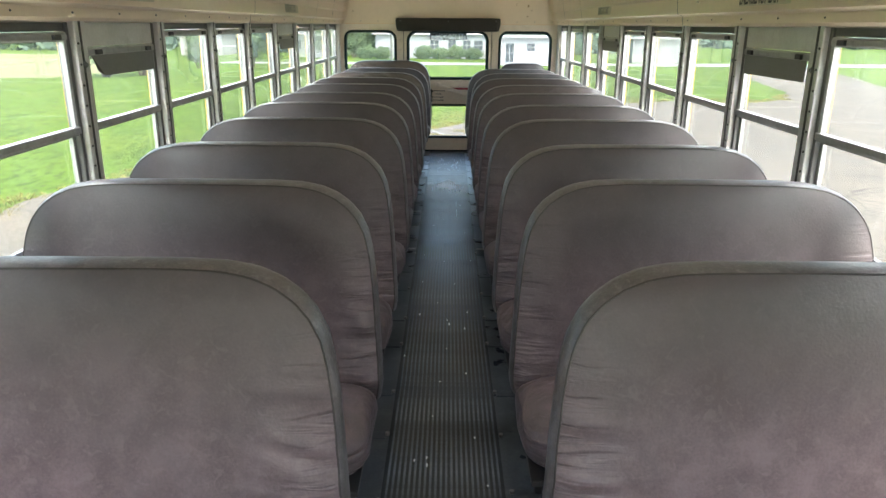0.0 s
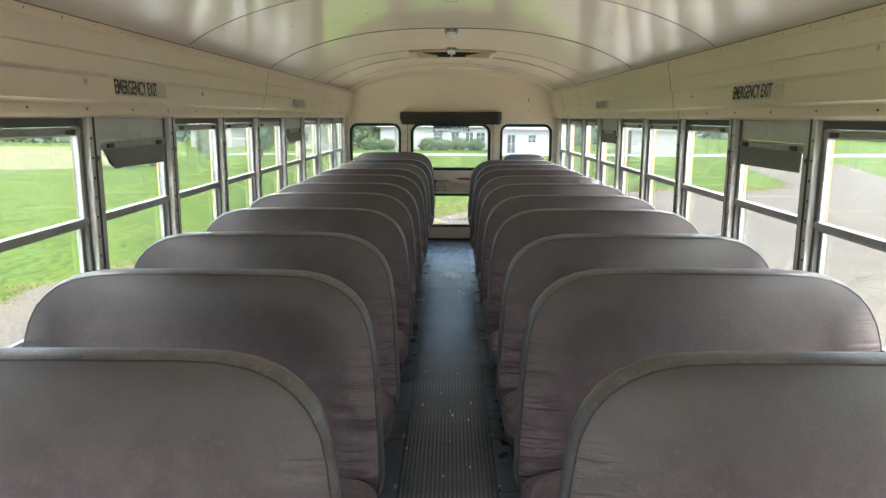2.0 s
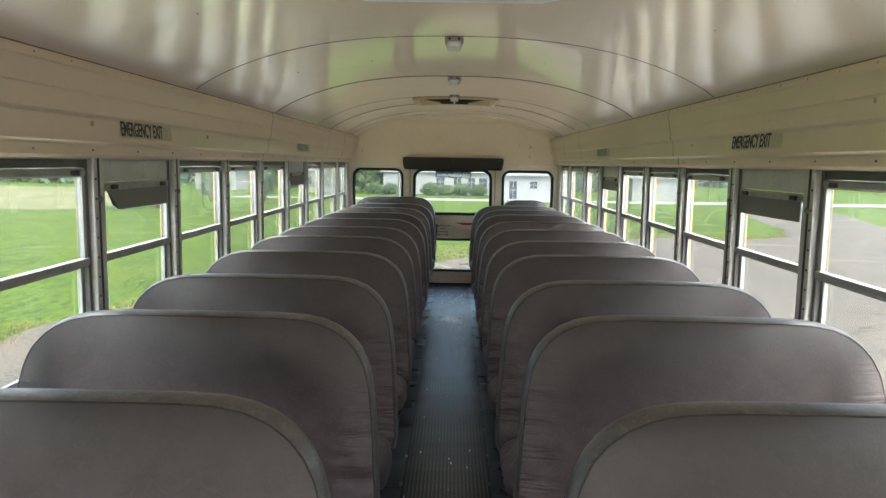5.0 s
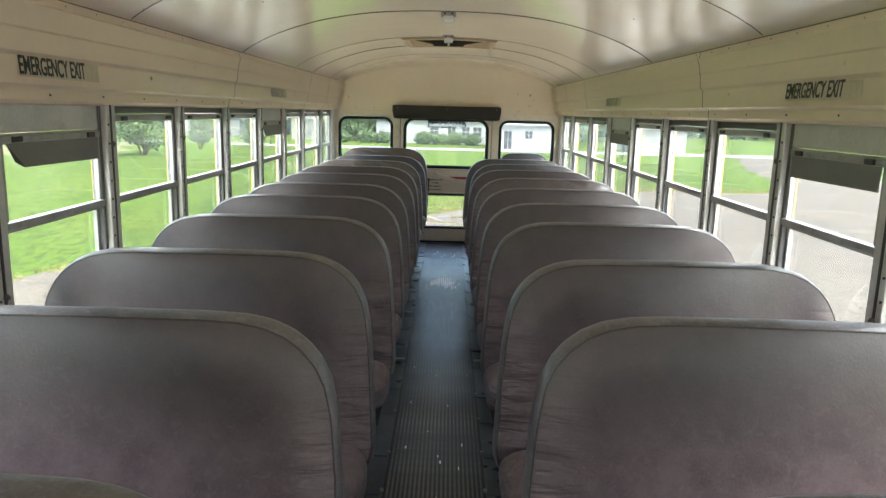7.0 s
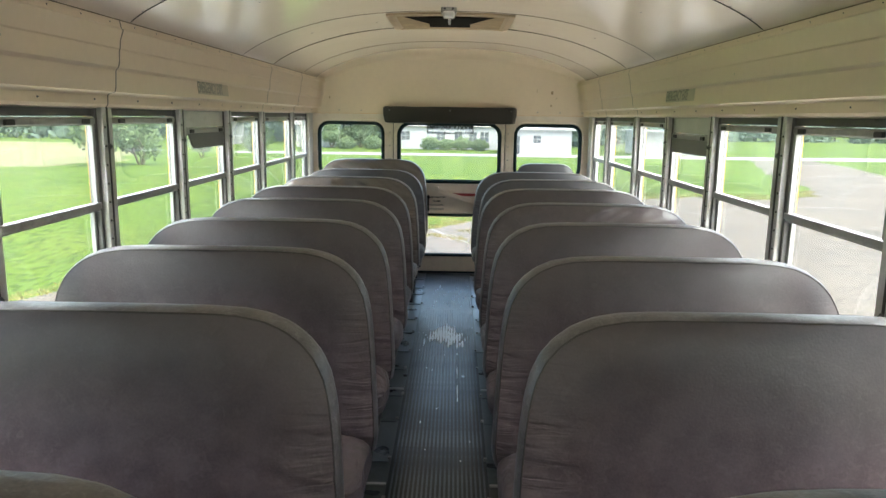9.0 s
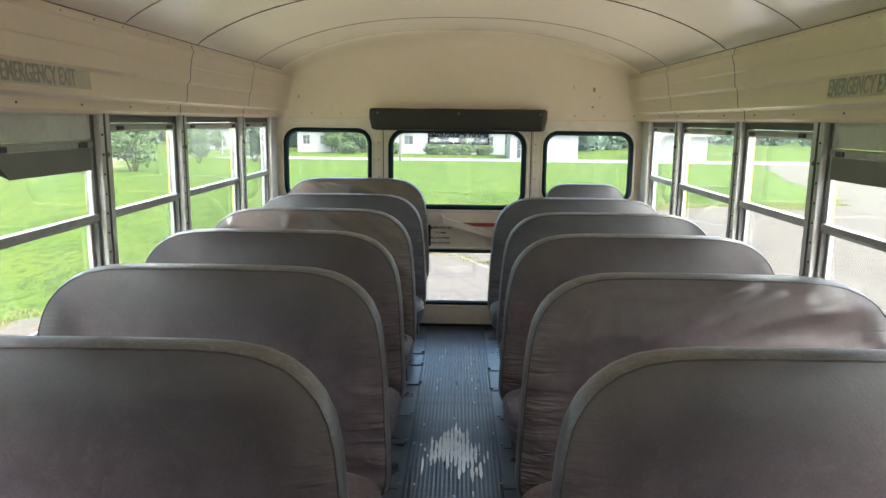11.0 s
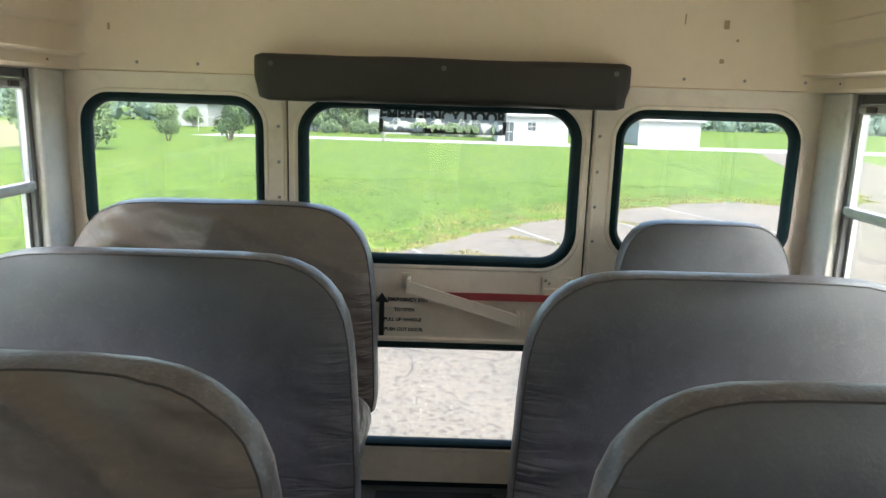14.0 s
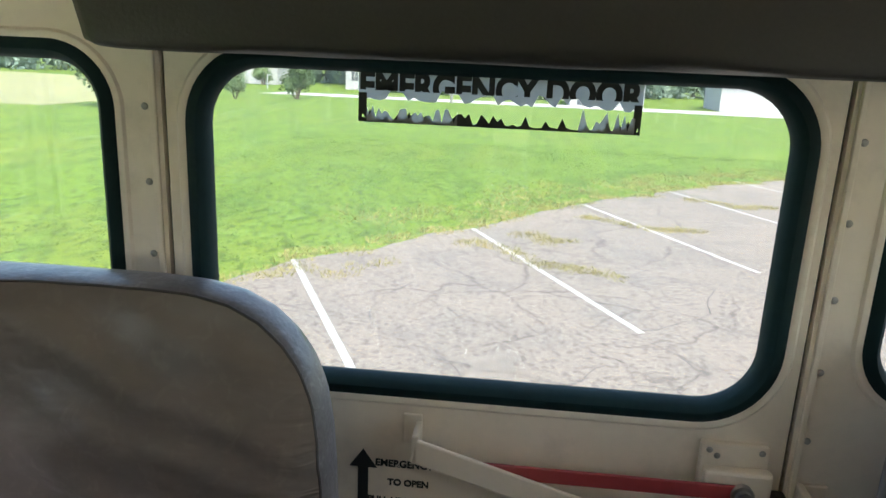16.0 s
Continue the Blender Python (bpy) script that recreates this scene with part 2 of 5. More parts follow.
SASH = material("dull_sash_aluminium", (0.4, 0.405, 0.41), 0.45, metal=0.6, vary=0.16, scale=9, wear=(0.14, 0.14, 0.14), wear_amount=0.5, wear_scale=14)
ALU_DARK = material("dark_aluminium", (0.15, 0.15, 0.155), 0.5, metal=0.5, vary=0.2, scale=12)
STEEL = material("black_steel", (0.03, 0.03, 0.032), 0.45, vary=0.2, scale=10)
BOLT = material("bolt_steel", (0.35, 0.34, 0.33), 0.4, metal=0.9, vary=0.2, scale=30)
RUBBER = material("rubber", (0.008, 0.024, 0.027), 0.6, vary=0.25, scale=10, bump=0.0005, bump_scale=60, spec=0.15)
RIB = material("rib_rubber", (0.155, 0.175, 0.205), 0.24, spec=0.8, vary=0.5, scale=4, bump=0.0005, bump_scale=120, wear=(0.3, 0.34, 0.39), wear_amount=0.7, wear_scale=2.5)
FADEDINK = material("faded_ink", (0.3, 0.31, 0.26), 0.5, vary=0.25, scale=40)
JOINT = material("joint_shadow_line", (0.055, 0.042, 0.032), 0.7, vary=0.3, scale=20)
MAT = material("rubber_mat", (0.022, 0.028, 0.036), 0.45, spec=0.35, vary=0.35, scale=5, bump=0.0006, bump_scale=120, wear=(0.04, 0.046, 0.052), wear_amount=0.5, wear_scale=4)
FLOOR = material("rubber_floor", (0.055, 0.067, 0.082), 0.3, spec=0.7, vary=0.4, scale=6, bump=0.0006, bump_scale=90, wear=(0.14, 0.155, 0.168), wear_amount=0.6, wear_scale=9)
CHALK = material("dried_white_paint", (0.74, 0.8, 0.88), 0.4, vary=0.1, scale=40)
DOORP = material("door_paint", (0.79, 0.7, 0.6), 0.38, vary=0.06, scale=3, bump=0.0004, bump_scale=40, wear=(0.42, 0.36, 0.3), wear_amount=0.35, wear_scale=8)
WHITEP = material("white_plastic", (0.84, 0.84, 0.85), 0.35, vary=0.05, scale=5)
RED = material("red_paint", (0.34, 0.05, 0.055), 0.35, vary=0.15, scale=12, wear=(0.3, 0.1, 0.09), wear_amount=0.5)
BLACKINK = material("black_ink", (0.012, 0.016, 0.016), 0.5, vary=0.1)
GREYFILM = material("grey_film", (0.2, 0.21, 0.21), 0.55, vary=0.12, scale=6)
STICKER = material("sticker_grey", (0.42, 0.43, 0.43), 0.45, vary=0.15, scale=30)
# thin grey vinyl lets some daylight through
_n, _l = STICKER.node_tree.nodes, STICKER.node_tree.links
_t = _n.new("ShaderNodeBsdfTranslucent")
_t.inputs["Color"].default_value = (0.32, 0.34, 0.34, 1)
_m = _n.new("ShaderNodeMixShader")
_m.inputs[0].default_value = 0.55
_l.new(_n["Principled BSDF"].outputs[0], _m.inputs[1])
_l.new(_t.outputs[0], _m.inputs[2])
_l.new(_m.outputs[0], _n["Material Output"].inputs["Surface"])
LABELGREY = material("label_grey", (0.56, 0.52, 0.4), 0.5, vary=0.12, scale=20)
EDGEJOINT = material("edge_joint", (0.22, 0.17, 0.12), 0.7, vary=0.3, scale=20)
TAN = material("yellowed_plastic", (0.5, 0.38, 0.25), 0.55, vary=0.15, scale=9)
RUST = material("stained_filter", (0.42, 0.3, 0.17), 0.7, vary=0.25, scale=10)
YELLOW = material("yellow_body_paint", (0.75, 0.4, 0.03), 0.35, vary=0.06, scale=2)
LENS = material("lamp_lens", (0.75, 0.75, 0.75), 0.15, vary=0.05, scale=20)
GLASS = glass_material("glass", (0.8, 0.83, 0.79), 0.018)
HOLE = material("torn_dark_void", (0.012, 0.01, 0.008), 0.95, vary=0.2, spec=0.05)
REARGLASS = glass_material("rear_glass", (0.8, 0.83, 0.81), 0.035)


# ---- building helpers ----
def part(name, bm, mat, parent=None, label="", smooth=False, angle=40):
    """Links a bmesh as one mesh object, under a thing or a part."""
    me = bpy.data.meshes.new(name)
    bm.to_mesh(me)
    bm.free()
    me.materials.append(mat)
    if smooth:
        me.polygons.foreach_set("use_smooth", [True] * len(me.polygons))
        me.set_sharp_from_angle(angle=radians(angle))
    ob = new(name, me)
    if parent:
        ob.parent = parent
    if label:
        ob["label"] = label
    return ob


def thing(name, label, category, group="", kind="", at=(0, 0, 0)):
    ob = new(name)
    ob.empty_display_size = 0.05
    ob.location = at
    return tagged(ob, label, category, group, kind)


def box(bm, x0, x1, y0, y1, z0, z1, bevel=0.0, seg=2, m=None):
    """Adds a box, with its edges rounded."""
    r = bmesh.ops.create_cube(bm, size=1.0)
    vs = r["verts"]
    for v in vs:
        v.co = Vector((x0 + (v.co.x + 0.5) * (x1 - x0), y0 + (v.co.y + 0.5) * (y1 - y0), z0 + (v.co.z + 0.5) * (z1 - z0)))
    if m:
        bmesh.ops.transform(bm, matrix=m, verts=vs)
    if bevel:
        es = list({e for v in vs for e in v.link_edges})
        bmesh.ops.bevel(bm, geom=es, offset=bevel, segments=seg, affect="EDGES", profile=0.5)
    return bm


def boxed(*a, **k):
    return box(bmesh.new(), *a, **k)


def cyl(bm, p, q, r, seg=12, r2=None):
    """Adds a rod from p to q."""
    p, q = Vector(p), Vector(q)
    d = q - p
    res = bmesh.ops.create_cone(bm, cap_ends=True, segments=seg, radius1=r, radius2=r if r2 is None else r2, depth=d.length)
    bmesh.ops.transform(bm, matrix=Matrix.Translation((p + q) / 2) @ d.to_track_quat("Z", "Y").to_matrix().to_4x4(), verts=res["verts"])
    return bm


def tube(bm, pts, r, seg=8, closed=False):
    """Adds a tube along points."""
    pts = [Vector(p) for p in pts]
    n = len(pts)
    rings = []
    for i, p in enumerate(pts):
        a = pts[i - 1] if (i or closed) else p
        b = pts[(i + 1) % n] if (i < n - 1 or closed) else p
        t = (b - a).normalized()
        u = t.orthogonal().normalized() if i == 0 else (up - t * up.dot(t)).normalized()
        up = u
        w = t.cross(u)
        rings.append([bm.verts.new(p + r * (math.cos(k * math.tau / seg) * u + math.sin(k * math.tau / seg) * w)) for k in range(seg)])
    for i in range(n if closed else n - 1):
        a, b = rings[i], rings[(i + 1) % n]
        for k in range(seg):
            bm.faces.new((a[k], a[(k + 1) % seg], b[(k + 1) % seg], b[k]))
    if not closed:
        bm.faces.new(rings[0][::-1])
        bm.faces.new(rings[-1])
    bmesh.ops.recalc_face_normals(bm, faces=bm.faces)
    return bm


def round_rect(x0, x1, z0, z1, r, n=6):
    """The outline of a rounded rectangle."""
    out = []
    for cx, cz, a0 in ((x1 - r, z1 - r, 0), (x0 + r, z1 - r, 90), (x0 + r, z0 + r, 180), (x1 - r, z0 + r, 270)):
        for k in range(n + 1):
            a = radians(a0 + 90 * k / n)
            out.append((cx + r * math.cos(a), cz + r * math.sin(a)))
    return out


def ring(bm, outer, inner, y0, y1):
    """Adds a flat ring between two outlines of equal count in x and z, from y0 to y1."""
    n = len(outer)
    lo = [[bm.verts.new((p[0], y, p[1])) for p in loop] for loop in (outer, inner) for y in (y0, y1)]
    of, ob_, nf, nb = lo
    for k in range(n):
        j = (k + 1) % n
        bm.faces.new((of[k], of[j], nf[j], nf[k]))
        bm.faces.new((ob_[j], ob_[k], nb[k], nb[j]))
        bm.faces.new((of[j], of[k], ob_[k], ob_[j]))
        bm.faces.new((nf[k], nf[j], nb[j], nb[k]))
    return bm


def grid(bm, rows):
    """Adds a sheet of quads through rows of points."""
    vs = [[bm.verts.new(p) for p in row] for row in rows]
    for a, b in zip(vs, vs[1:]):
        for k in range(len(a) - 1):
            bm.faces.new((a[k], a[k + 1], b[k + 1], b[k]))
    return bm


def solid(ob, thick, offset=0.0):
    mod = ob.modifiers.new("thick", "SOLIDIFY")
    mod.thickness, mod.offset = thick, offset
    return ob


def lettering(name, text, size, mat, parent, m, label="", bold=0.0):
    """Raised text as a mesh of the built-in font."""
    cu = bpy.data.curves.new(name, "FONT")
    cu.body, cu.size, cu.align_x, cu.align_y, cu.extrude = text, size, "CENTER", "CENTER", 0.0006
    cu.offset = bold
    tmp = bpy.data.objects.new(name, cu)
    scene.collection.objects.link(tmp)
    me = bpy.data.meshes.new_from_object(tmp.evaluated_get(bpy.context.evaluated_depsgraph_get()))
    bpy.data.objects.remove(tmp)
    bpy.data.curves.remove(cu)
    me.materials.clear()
    me.materials.append(mat)
    ob = new(name, me)
    ob.parent = parent
    ob.matrix_local = m
    if label:
        ob["label"] = label
    return ob


def filled(bm, outer, holes, y, thick):
    """Adds a plate in x and z with holes, from y to y + thick."""
    edges = []
    for loop in [outer] + list(holes):
        vs = [bm.verts.new((p[0], y, p[1])) for p in loop]
        edges += [bm.edges.new((vs[k], vs[(k + 1) % len(vs)])) for k in range(len(vs))]
    r = bmesh.ops.triangle_fill(bm, use_beauty=True, use_dissolve=True, edges=edges)
    faces = [g for g in r["geom"] if isinstance(g, bmesh.types.BMFace)]
    e = bmesh.ops.extrude_face_region(bm, geom=faces)
    bmesh.ops.translate(bm, verts=[g for g in e["geom"] if isinstance(g, bmesh.types.BMVert)], vec=(0, thick, 0))
    bmesh.ops.recalc_face_normals(bm, faces=bm.faces)
    return bm


def to_side(bm, s):
    """Turns what lies in x and z, with depth y, onto a side wall."""
    for v in bm.verts:
        v.co = Vector((s * v.co.y, v.co.x, v.co.z))
    if s > 0:
        bmesh.ops.reverse_faces(bm, faces=bm.faces)
    bmesh.ops.recalc_face_normals(bm, faces=bm.faces)
    return bm


# ---- the bus body ----
FRONT, REAR, PITCH = -3.0, 7.62, 0.65
HALF = 1.215
EDGE = 1.10


def arch(x):
    """The ceiling's height over the floor."""
    return 1.66 + 0.24 * max(0.0, 1 - abs(x / EDGE) ** 2.5) ** 0.85


ARCH_X = [EDGE * math.sin(radians(-90 + 180 * k / 40)) for k in range(41)]

floor = tagged(part("floor", boxed(-1.24, 1.24, FRONT, REAR + 0.05, -0.06, 0.0), FLOOR), "worn black rubber bus floor with dusty scuffs", "floor", kind="structure")
# ribbed aisle runner
runner = tagged(part("aisle_runner", boxed(-0.19, 0.188, FRONT + 0.02, 7.585, 0.0, 0.004), MAT), "ribbed black rubber aisle runner worn grey, with white scuffs", "floor mat", kind="structure")
rib = None
for k in range(22):
    if rib is None:
        rib = part("rib", boxed(0, 0.0078, FRONT + 0.03, 7.45, 0.0035, 0.0085, 0.001, 1), RIB, runner)
        rib.location.x = -0.1776
    else:
        o = new("rib", rib.data)
        o.parent, o.location = runner, (-0.1776 + 0.0165 * k, 0, 0)
for y in (3.935, 4.886):
    for x0, x1 in ((-0.285, -0.194), (0.192, 0.283)):
        tagged(part("floor_strip", boxed(x0, x1, y - 0.008, y + 0.008, 0.0, 0.006, 0.002), ALU), "narrow aluminium joint strip on the rubber floor", "floor trim", "floor strips", "structure")

random.seed(3)
bm = bmesh.new()
def drip(x, y, w, h):
    """A ragged patch of dried white paint on the ribs."""
    n = 9
    z = 0.0088 + 0.0014 * random.random()
    c = bm.verts.new((x, y, z))
    vs = [bm.verts.new((x + w * math.cos(k * math.tau / n) * random.uniform(0.5, 1.2), y + h * math.sin(k * math.tau / n) * random.uniform(0.5, 1.2), z)) for k in range(n)]
    for k in range(n):
        bm.faces.new((c, vs[k], vs[(k + 1) % n]))
for k in range(22):
    x = -0.1737 + 0.0165 * k
    for _ in range(5):
        y = random.choice((5.75, 5.8, 6.56, 6.77, 7.0)) + random.gauss(0, 0.07)
        if random.random() < 0.62 and -0.1 < x < 0.14:
            drip(x, y, 0.0042, random.uniform(0.015, 0.06))
for cx, cy, n_ in ((-0.035, 5.77, 75), (0.03, 5.74, 75), (0.0, 5.9, 30), (-0.08, 5.7, 8), (0.075, 5.62, 8)):
    for _ in range(n_):
        x = -0.1737 + 0.0165 * min(21, max(0, round((random.gauss(cx, 0.022) + 0.1737) / 0.0165)))
        drip(x + random.gauss(0, 0.001), random.gauss(cy, 0.05), 0.0072, random.uniform(0.03, 0.09))
for y, l in ((4.75, 0.05), (4.86, 0.12), (5.12, 0.1), (5.42, 0.03)):
    drip(0.0738, y, 0.003, l)
drip(0.107, 5.06, 0.012, 0.02)
for _ in range(60):
    drip(random.uniform(-0.175, 0.175), random.uniform(0.8, 7.3), 0.003, random.uniform(0.003, 0.02))
tagged(part("paint_marks", bm, CHALK), "dried white paint drips on the rubber runner", "paint marks", kind="stuff")

# side walls, sills and the yellow outer skin
for s, nm in ((-1, "wall_left"), (1, "wall_right")):
    w = tagged(new(nm), "cream painted steel bus side wall under aluminium windows", "wall", kind="structure")
    a, b = sorted((s * HALF, s * 1.235))
    part("lower_panel", boxed(a, b, FRONT, REAR, 0.0, 0.7), CREAM, w)
    a, b = sorted((s * 1.238, s * 1.25))
    part("outer_skin", boxed(a, b, FRONT, REAR + 0.05, -0.35, 0.71), YELLOW, w, "yellow painted outer steel")
    part("outer_skin", boxed(a, b, FRONT, REAR + 0.05, 1.37, 1.68), YELLOW, w, "yellow painted outer steel")
    a, b = sorted((s * 1.192, s * 1.245))
    part("sill", boxed(a, b, FRONT, REAR - 0.01, 0.7, 0.72, 0.004), ALU, w, "dull aluminium window sill")

# pressed header panels over the windows, in lengths
PROFILE = [(1.2, 1.362), (1.165, 1.368), (1.158, 1.378), (1.157, 1.408), (1.15, 1.414), (1.13, 1.42), (1.126, 1.44), (1.122, 1.492), (1.112, 1.503), (1.108, 1.52), (1.106, 1.56), (1.102, 1.565), (1.1, 1.59), (1.09, 1.618), (1.088, 1.626), (1.094, 1.632), (1.1, 1.6605)]
for s, nm, cuts in ((-1, "header_left", (FRONT, -0.1, 1.25, 3.975, 5.99, 6.88, 7.5)), (1, "header_right", (FRONT, -0.2, 1.2, 3.3, 5.965, 6.895, 7.5))):
    h = tagged(new(nm), "cream painted pressed steel panels above the bus windows", "wall panel", kind="structure")
    for y0, y1 in zip(cuts, cuts[1:]):
        bm = bmesh.new()
        ys = [y0 + 0.0035] + [y0 + (y1 - y0) * k / 8 for k in range(1, 8)] + [y1 - 0.0035]
        rows = [[(s * (x + 0.002 * noise.noise((y * 2, z * 9, s))), y, z) for y in ys] for x, z in PROFILE]
        grid(bm, rows)
        bmesh.ops.recalc_face_normals(bm, faces=bm.faces)
        part("header_panel", bm, CREAM, h, smooth=True, angle=20)
    # the last panel turns in a round corner to the rear wall
    bm = bmesh.new()
    rows = []
    for x, z in PROFILE[1:]:
        rows.append([(s * (x - 0.05 * (1 - math.cos(radians(9 * k)))), 7.496 + 0.122 * math.sin(radians(9 * k)), z) for k in range(11)])
    grid(bm, rows)
    bmesh.ops.recalc_face_normals(bm, faces=bm.faces)
    part("corner_panel", bm, CREAM, h, smooth=True, angle=35)
    part("backing", boxed(*sorted((s * 1.205, s * 1.236)), FRONT, REAR, 1.36, 1.7), STEEL, h)

# ceiling in curved lengths with narrow joints, and the roof over it
SEAMS = [FRONT, -1.7, -0.35, 1.02, 2.675, 4.06, 5.405, 6.07, 6.94, 7.5]
HX0, HX1, HY0, HY1 = -0.32, 0.32, 1.27, 1.87
bm = bmesh.new()
for i, (y0, y1) in enumerate(zip(SEAMS, SEAMS[1:])):
    g = 0.0028
    xs = sorted(set(ARCH_X + ([HX0, HX1] if i == 3 else []) + ([-0.338, 0.352] if i == 6 else [])))
    ys = [y0 + g, (y0 + y1) / 2, y1 - g]
    if i == 3:
        ys = [y0 + g, HY0 + 0.01, HY1, y1 - g]
    drop = 0.0015 * (i % 2)
    vs = [[bm.verts.new((x, y, arch(x) - drop)) for x in xs] for y in ys]
    for r in range(len(ys) - 1):
        for k in range(len(xs) - 1):
            if i == 3 and r == 1 and HX0 <= (xs[k] + xs[k + 1]) / 2 <= HX1:
                continue
            bm.faces.new((vs[r][k], vs[r][k + 1], vs[r + 1][k + 1], vs[r + 1][k]))
bmesh.ops.recalc_face_normals(bm, faces=bm.faces)
ceiling = tagged(part("ceiling", bm, CEIL, smooth=True, angle=30), "glossy cream painted steel bus ceiling in curved panels", "ceiling", kind="structure")
bm = bmesh.new()
OUT = [(1.25 * math.sin(radians(-90 + 180 * k / 30))) for k in range(31)]
hole = lambda x, y: HX0 < x < HX1 and HY0 < y < HY1
ysr = [FRONT, HY0, HY1, REAR + 0.06]
xsr = sorted(OUT + [HX0, HX1])
vs = [[bm.verts.new((x, y, 1.68 + 0.33 * max(0.0, 1 - abs(x / 1.25) ** 2.5) ** 0.85)) for x in xsr] for y in ysr]
for r in range(3):
    for k in range(len(xsr) - 1):
        if not (r == 1 and HX0 <= (xsr[k] + xsr[k + 1]) / 2 <= HX1):
            bm.faces.new((vs[r][k], vs[r][k + 1], vs[r + 1][k + 1], vs[r + 1][k]))
roof = tagged(part("roof", bm, YELLOW), "yellow painted steel bus roof", "roof", kind="structure")
solid(roof, 0.02)
bm = bmesh.new()
rows = [[(x * 0.99, y, arch(x) + 0.025) for x in ARCH_X] for y in (FRONT, HY0 - 0.02)]
grid(bm, rows)
grid(bm, [[(x * 0.99, y, arch(x) + 0.025) for x in ARCH_X] for y in (HY1 + 0.02, REAR)])
tagged(part("roof_lining", bm, STEEL), "dark lining seen in the joints of the ceiling", "lining", kind="structure")

# dark beads at the ceiling joints, added for the shadow line of the laps
bm = bmesh.new()
for y in SEAMS[3:9]:
    xs = [x * 0.995 for x in ARCH_X]
    loops = [[bm.verts.new((x, y + dy, arch(x) - dz)) for x in xs] for dy, dz in ((-0.004, -0.002), (-0.0025, 0.003), (0.0025, 0.003), (0.004, -0.002))]
    for a, b in zip(loops, loops[1:]):
        for k in range(len(xs) - 1):
            bm.faces.new((a[k], a[k + 1], b[k + 1], b[k]))
bmesh.ops.recalc_face_normals(bm, faces=bm.faces)
tagged(part("ceiling_joints", bm, JOINT), "dark beads added for the shadow line of the ceiling joints", "ceiling trim", kind="structure")
bm = bmesh.new()
for s in (-1, 1):
    box(bm, *sorted((s * 1.0978, s * 1.1)), FRONT, 7.5, 1.6555, 1.659)
tagged(part("ceiling_edge_joint", bm, EDGEJOINT), "dark joint between ceiling and side panels", "ceiling trim", kind="structure")

# rivets along the ceiling joints
bm = bmesh.new()
for y in SEAMS[3:9]:
    for k in range(-14, 15):
        x = k * 0.075
        bmesh.ops.create_icosphere(bm, subdivisions=1, radius=0.0035, matrix=Matrix.Translation((x, y - 0.014, arch(x) - 0.001)) @ Matrix.Diagonal((1, 1, 0.5, 1)))
for s in (-1, 1):
    for k in range(40):
        bmesh.ops.create_icosphere(bm, subdivisions=1, radius=0.0035, matrix=Matrix.Translation((s * 1.098, 0.2 + k * 0.185, 1.644)))
        bmesh.ops.create_icosphere(bm, subdivisions=1, radius=0.004, matrix=Matrix.Translation((s * 1.157, 0.25 + k * 0.33, 1.393)))
for i, (y0, y1) in enumerate(zip(SEAMS[1:7], SEAMS[2:8])):
    for x in (-0.78, -0.42, 0.46, 0.82):
        y = y0 + (y1 - y0) * (0.46 + 0.08 * math.sin(7 * x + i))
        bmesh.ops.create_icosphere(bm, subdivisions=1, radius=0.005, matrix=Matrix.Translation((x, y, arch(x) - 0.001)) @ Matrix.Diagonal((1, 1, 0.5, 1)))
tagged(part("ceiling_rivets", bm, ALU_DARK), "small steel rivets along the panel joints", "rivets", kind="stuff")

# scraps of old tape and filler left on the header panels
bm = bmesh.new()
for s, y, z, w, h in ((1, 1.38, 1.545, 0.012, 0.03), (1, 1.51, 1.55, 0.01, 0.014), (1, 1.35, 1.452, 0.008, 0.012), (1, 2.14, 1.535, 0.008, 0.012), (-1, 1.56, 1.53, 0.02, 0.008), (-1, 1.83, 1.475, 0.008, 0.016), (-1, 2.88, 1.47, 0.006, 0.014), (1, 4.31, 1.53, 0.008, 0.014), (-1, 3.32, 1.54, 0.012, 0.006), (1, 2.99, 1.47, 0.008, 0.01)):
    a, b = sorted((s * (1.1195 - 0.15 * (z - 1.47) - 0.003), s * (1.1195 - 0.15 * (z - 1.47) + 0.004)))
    box(bm, a, b, y - w / 2, y + w / 2, z - h / 2, z + h / 2)
tagged(part("tape_scraps", bm, LABELGREY), "small yellowed tape scraps stuck on the header panels", "tape scraps", kind="stuff")

# the end cap that turns the ceiling down into the rear wall
bm = bmesh.new()
rows = []
for k in range(9):
    a = radians(90 * k / 8)
    yy, sc = 7.5 + 0.12 * math.sin(a), 1 - 0.09 * (1 - math.cos(a))
    rows.append([(x * (1 - 0.035 * (1 - math.cos(a))), yy, 1.62 + (arch(x) - 1.62) - 0.1 * (1 - math.cos(a)) * ((arch(x) - 1.62) / 0.28)) for x in ARCH_X])
grid(bm, rows)
bmesh.ops.recalc_face_normals(bm, faces=bm.faces)
tagged(part("ceiling_end_cap", bm, CREAM, smooth=True), "cream curved end of the bus ceiling", "ceiling", kind="structure")


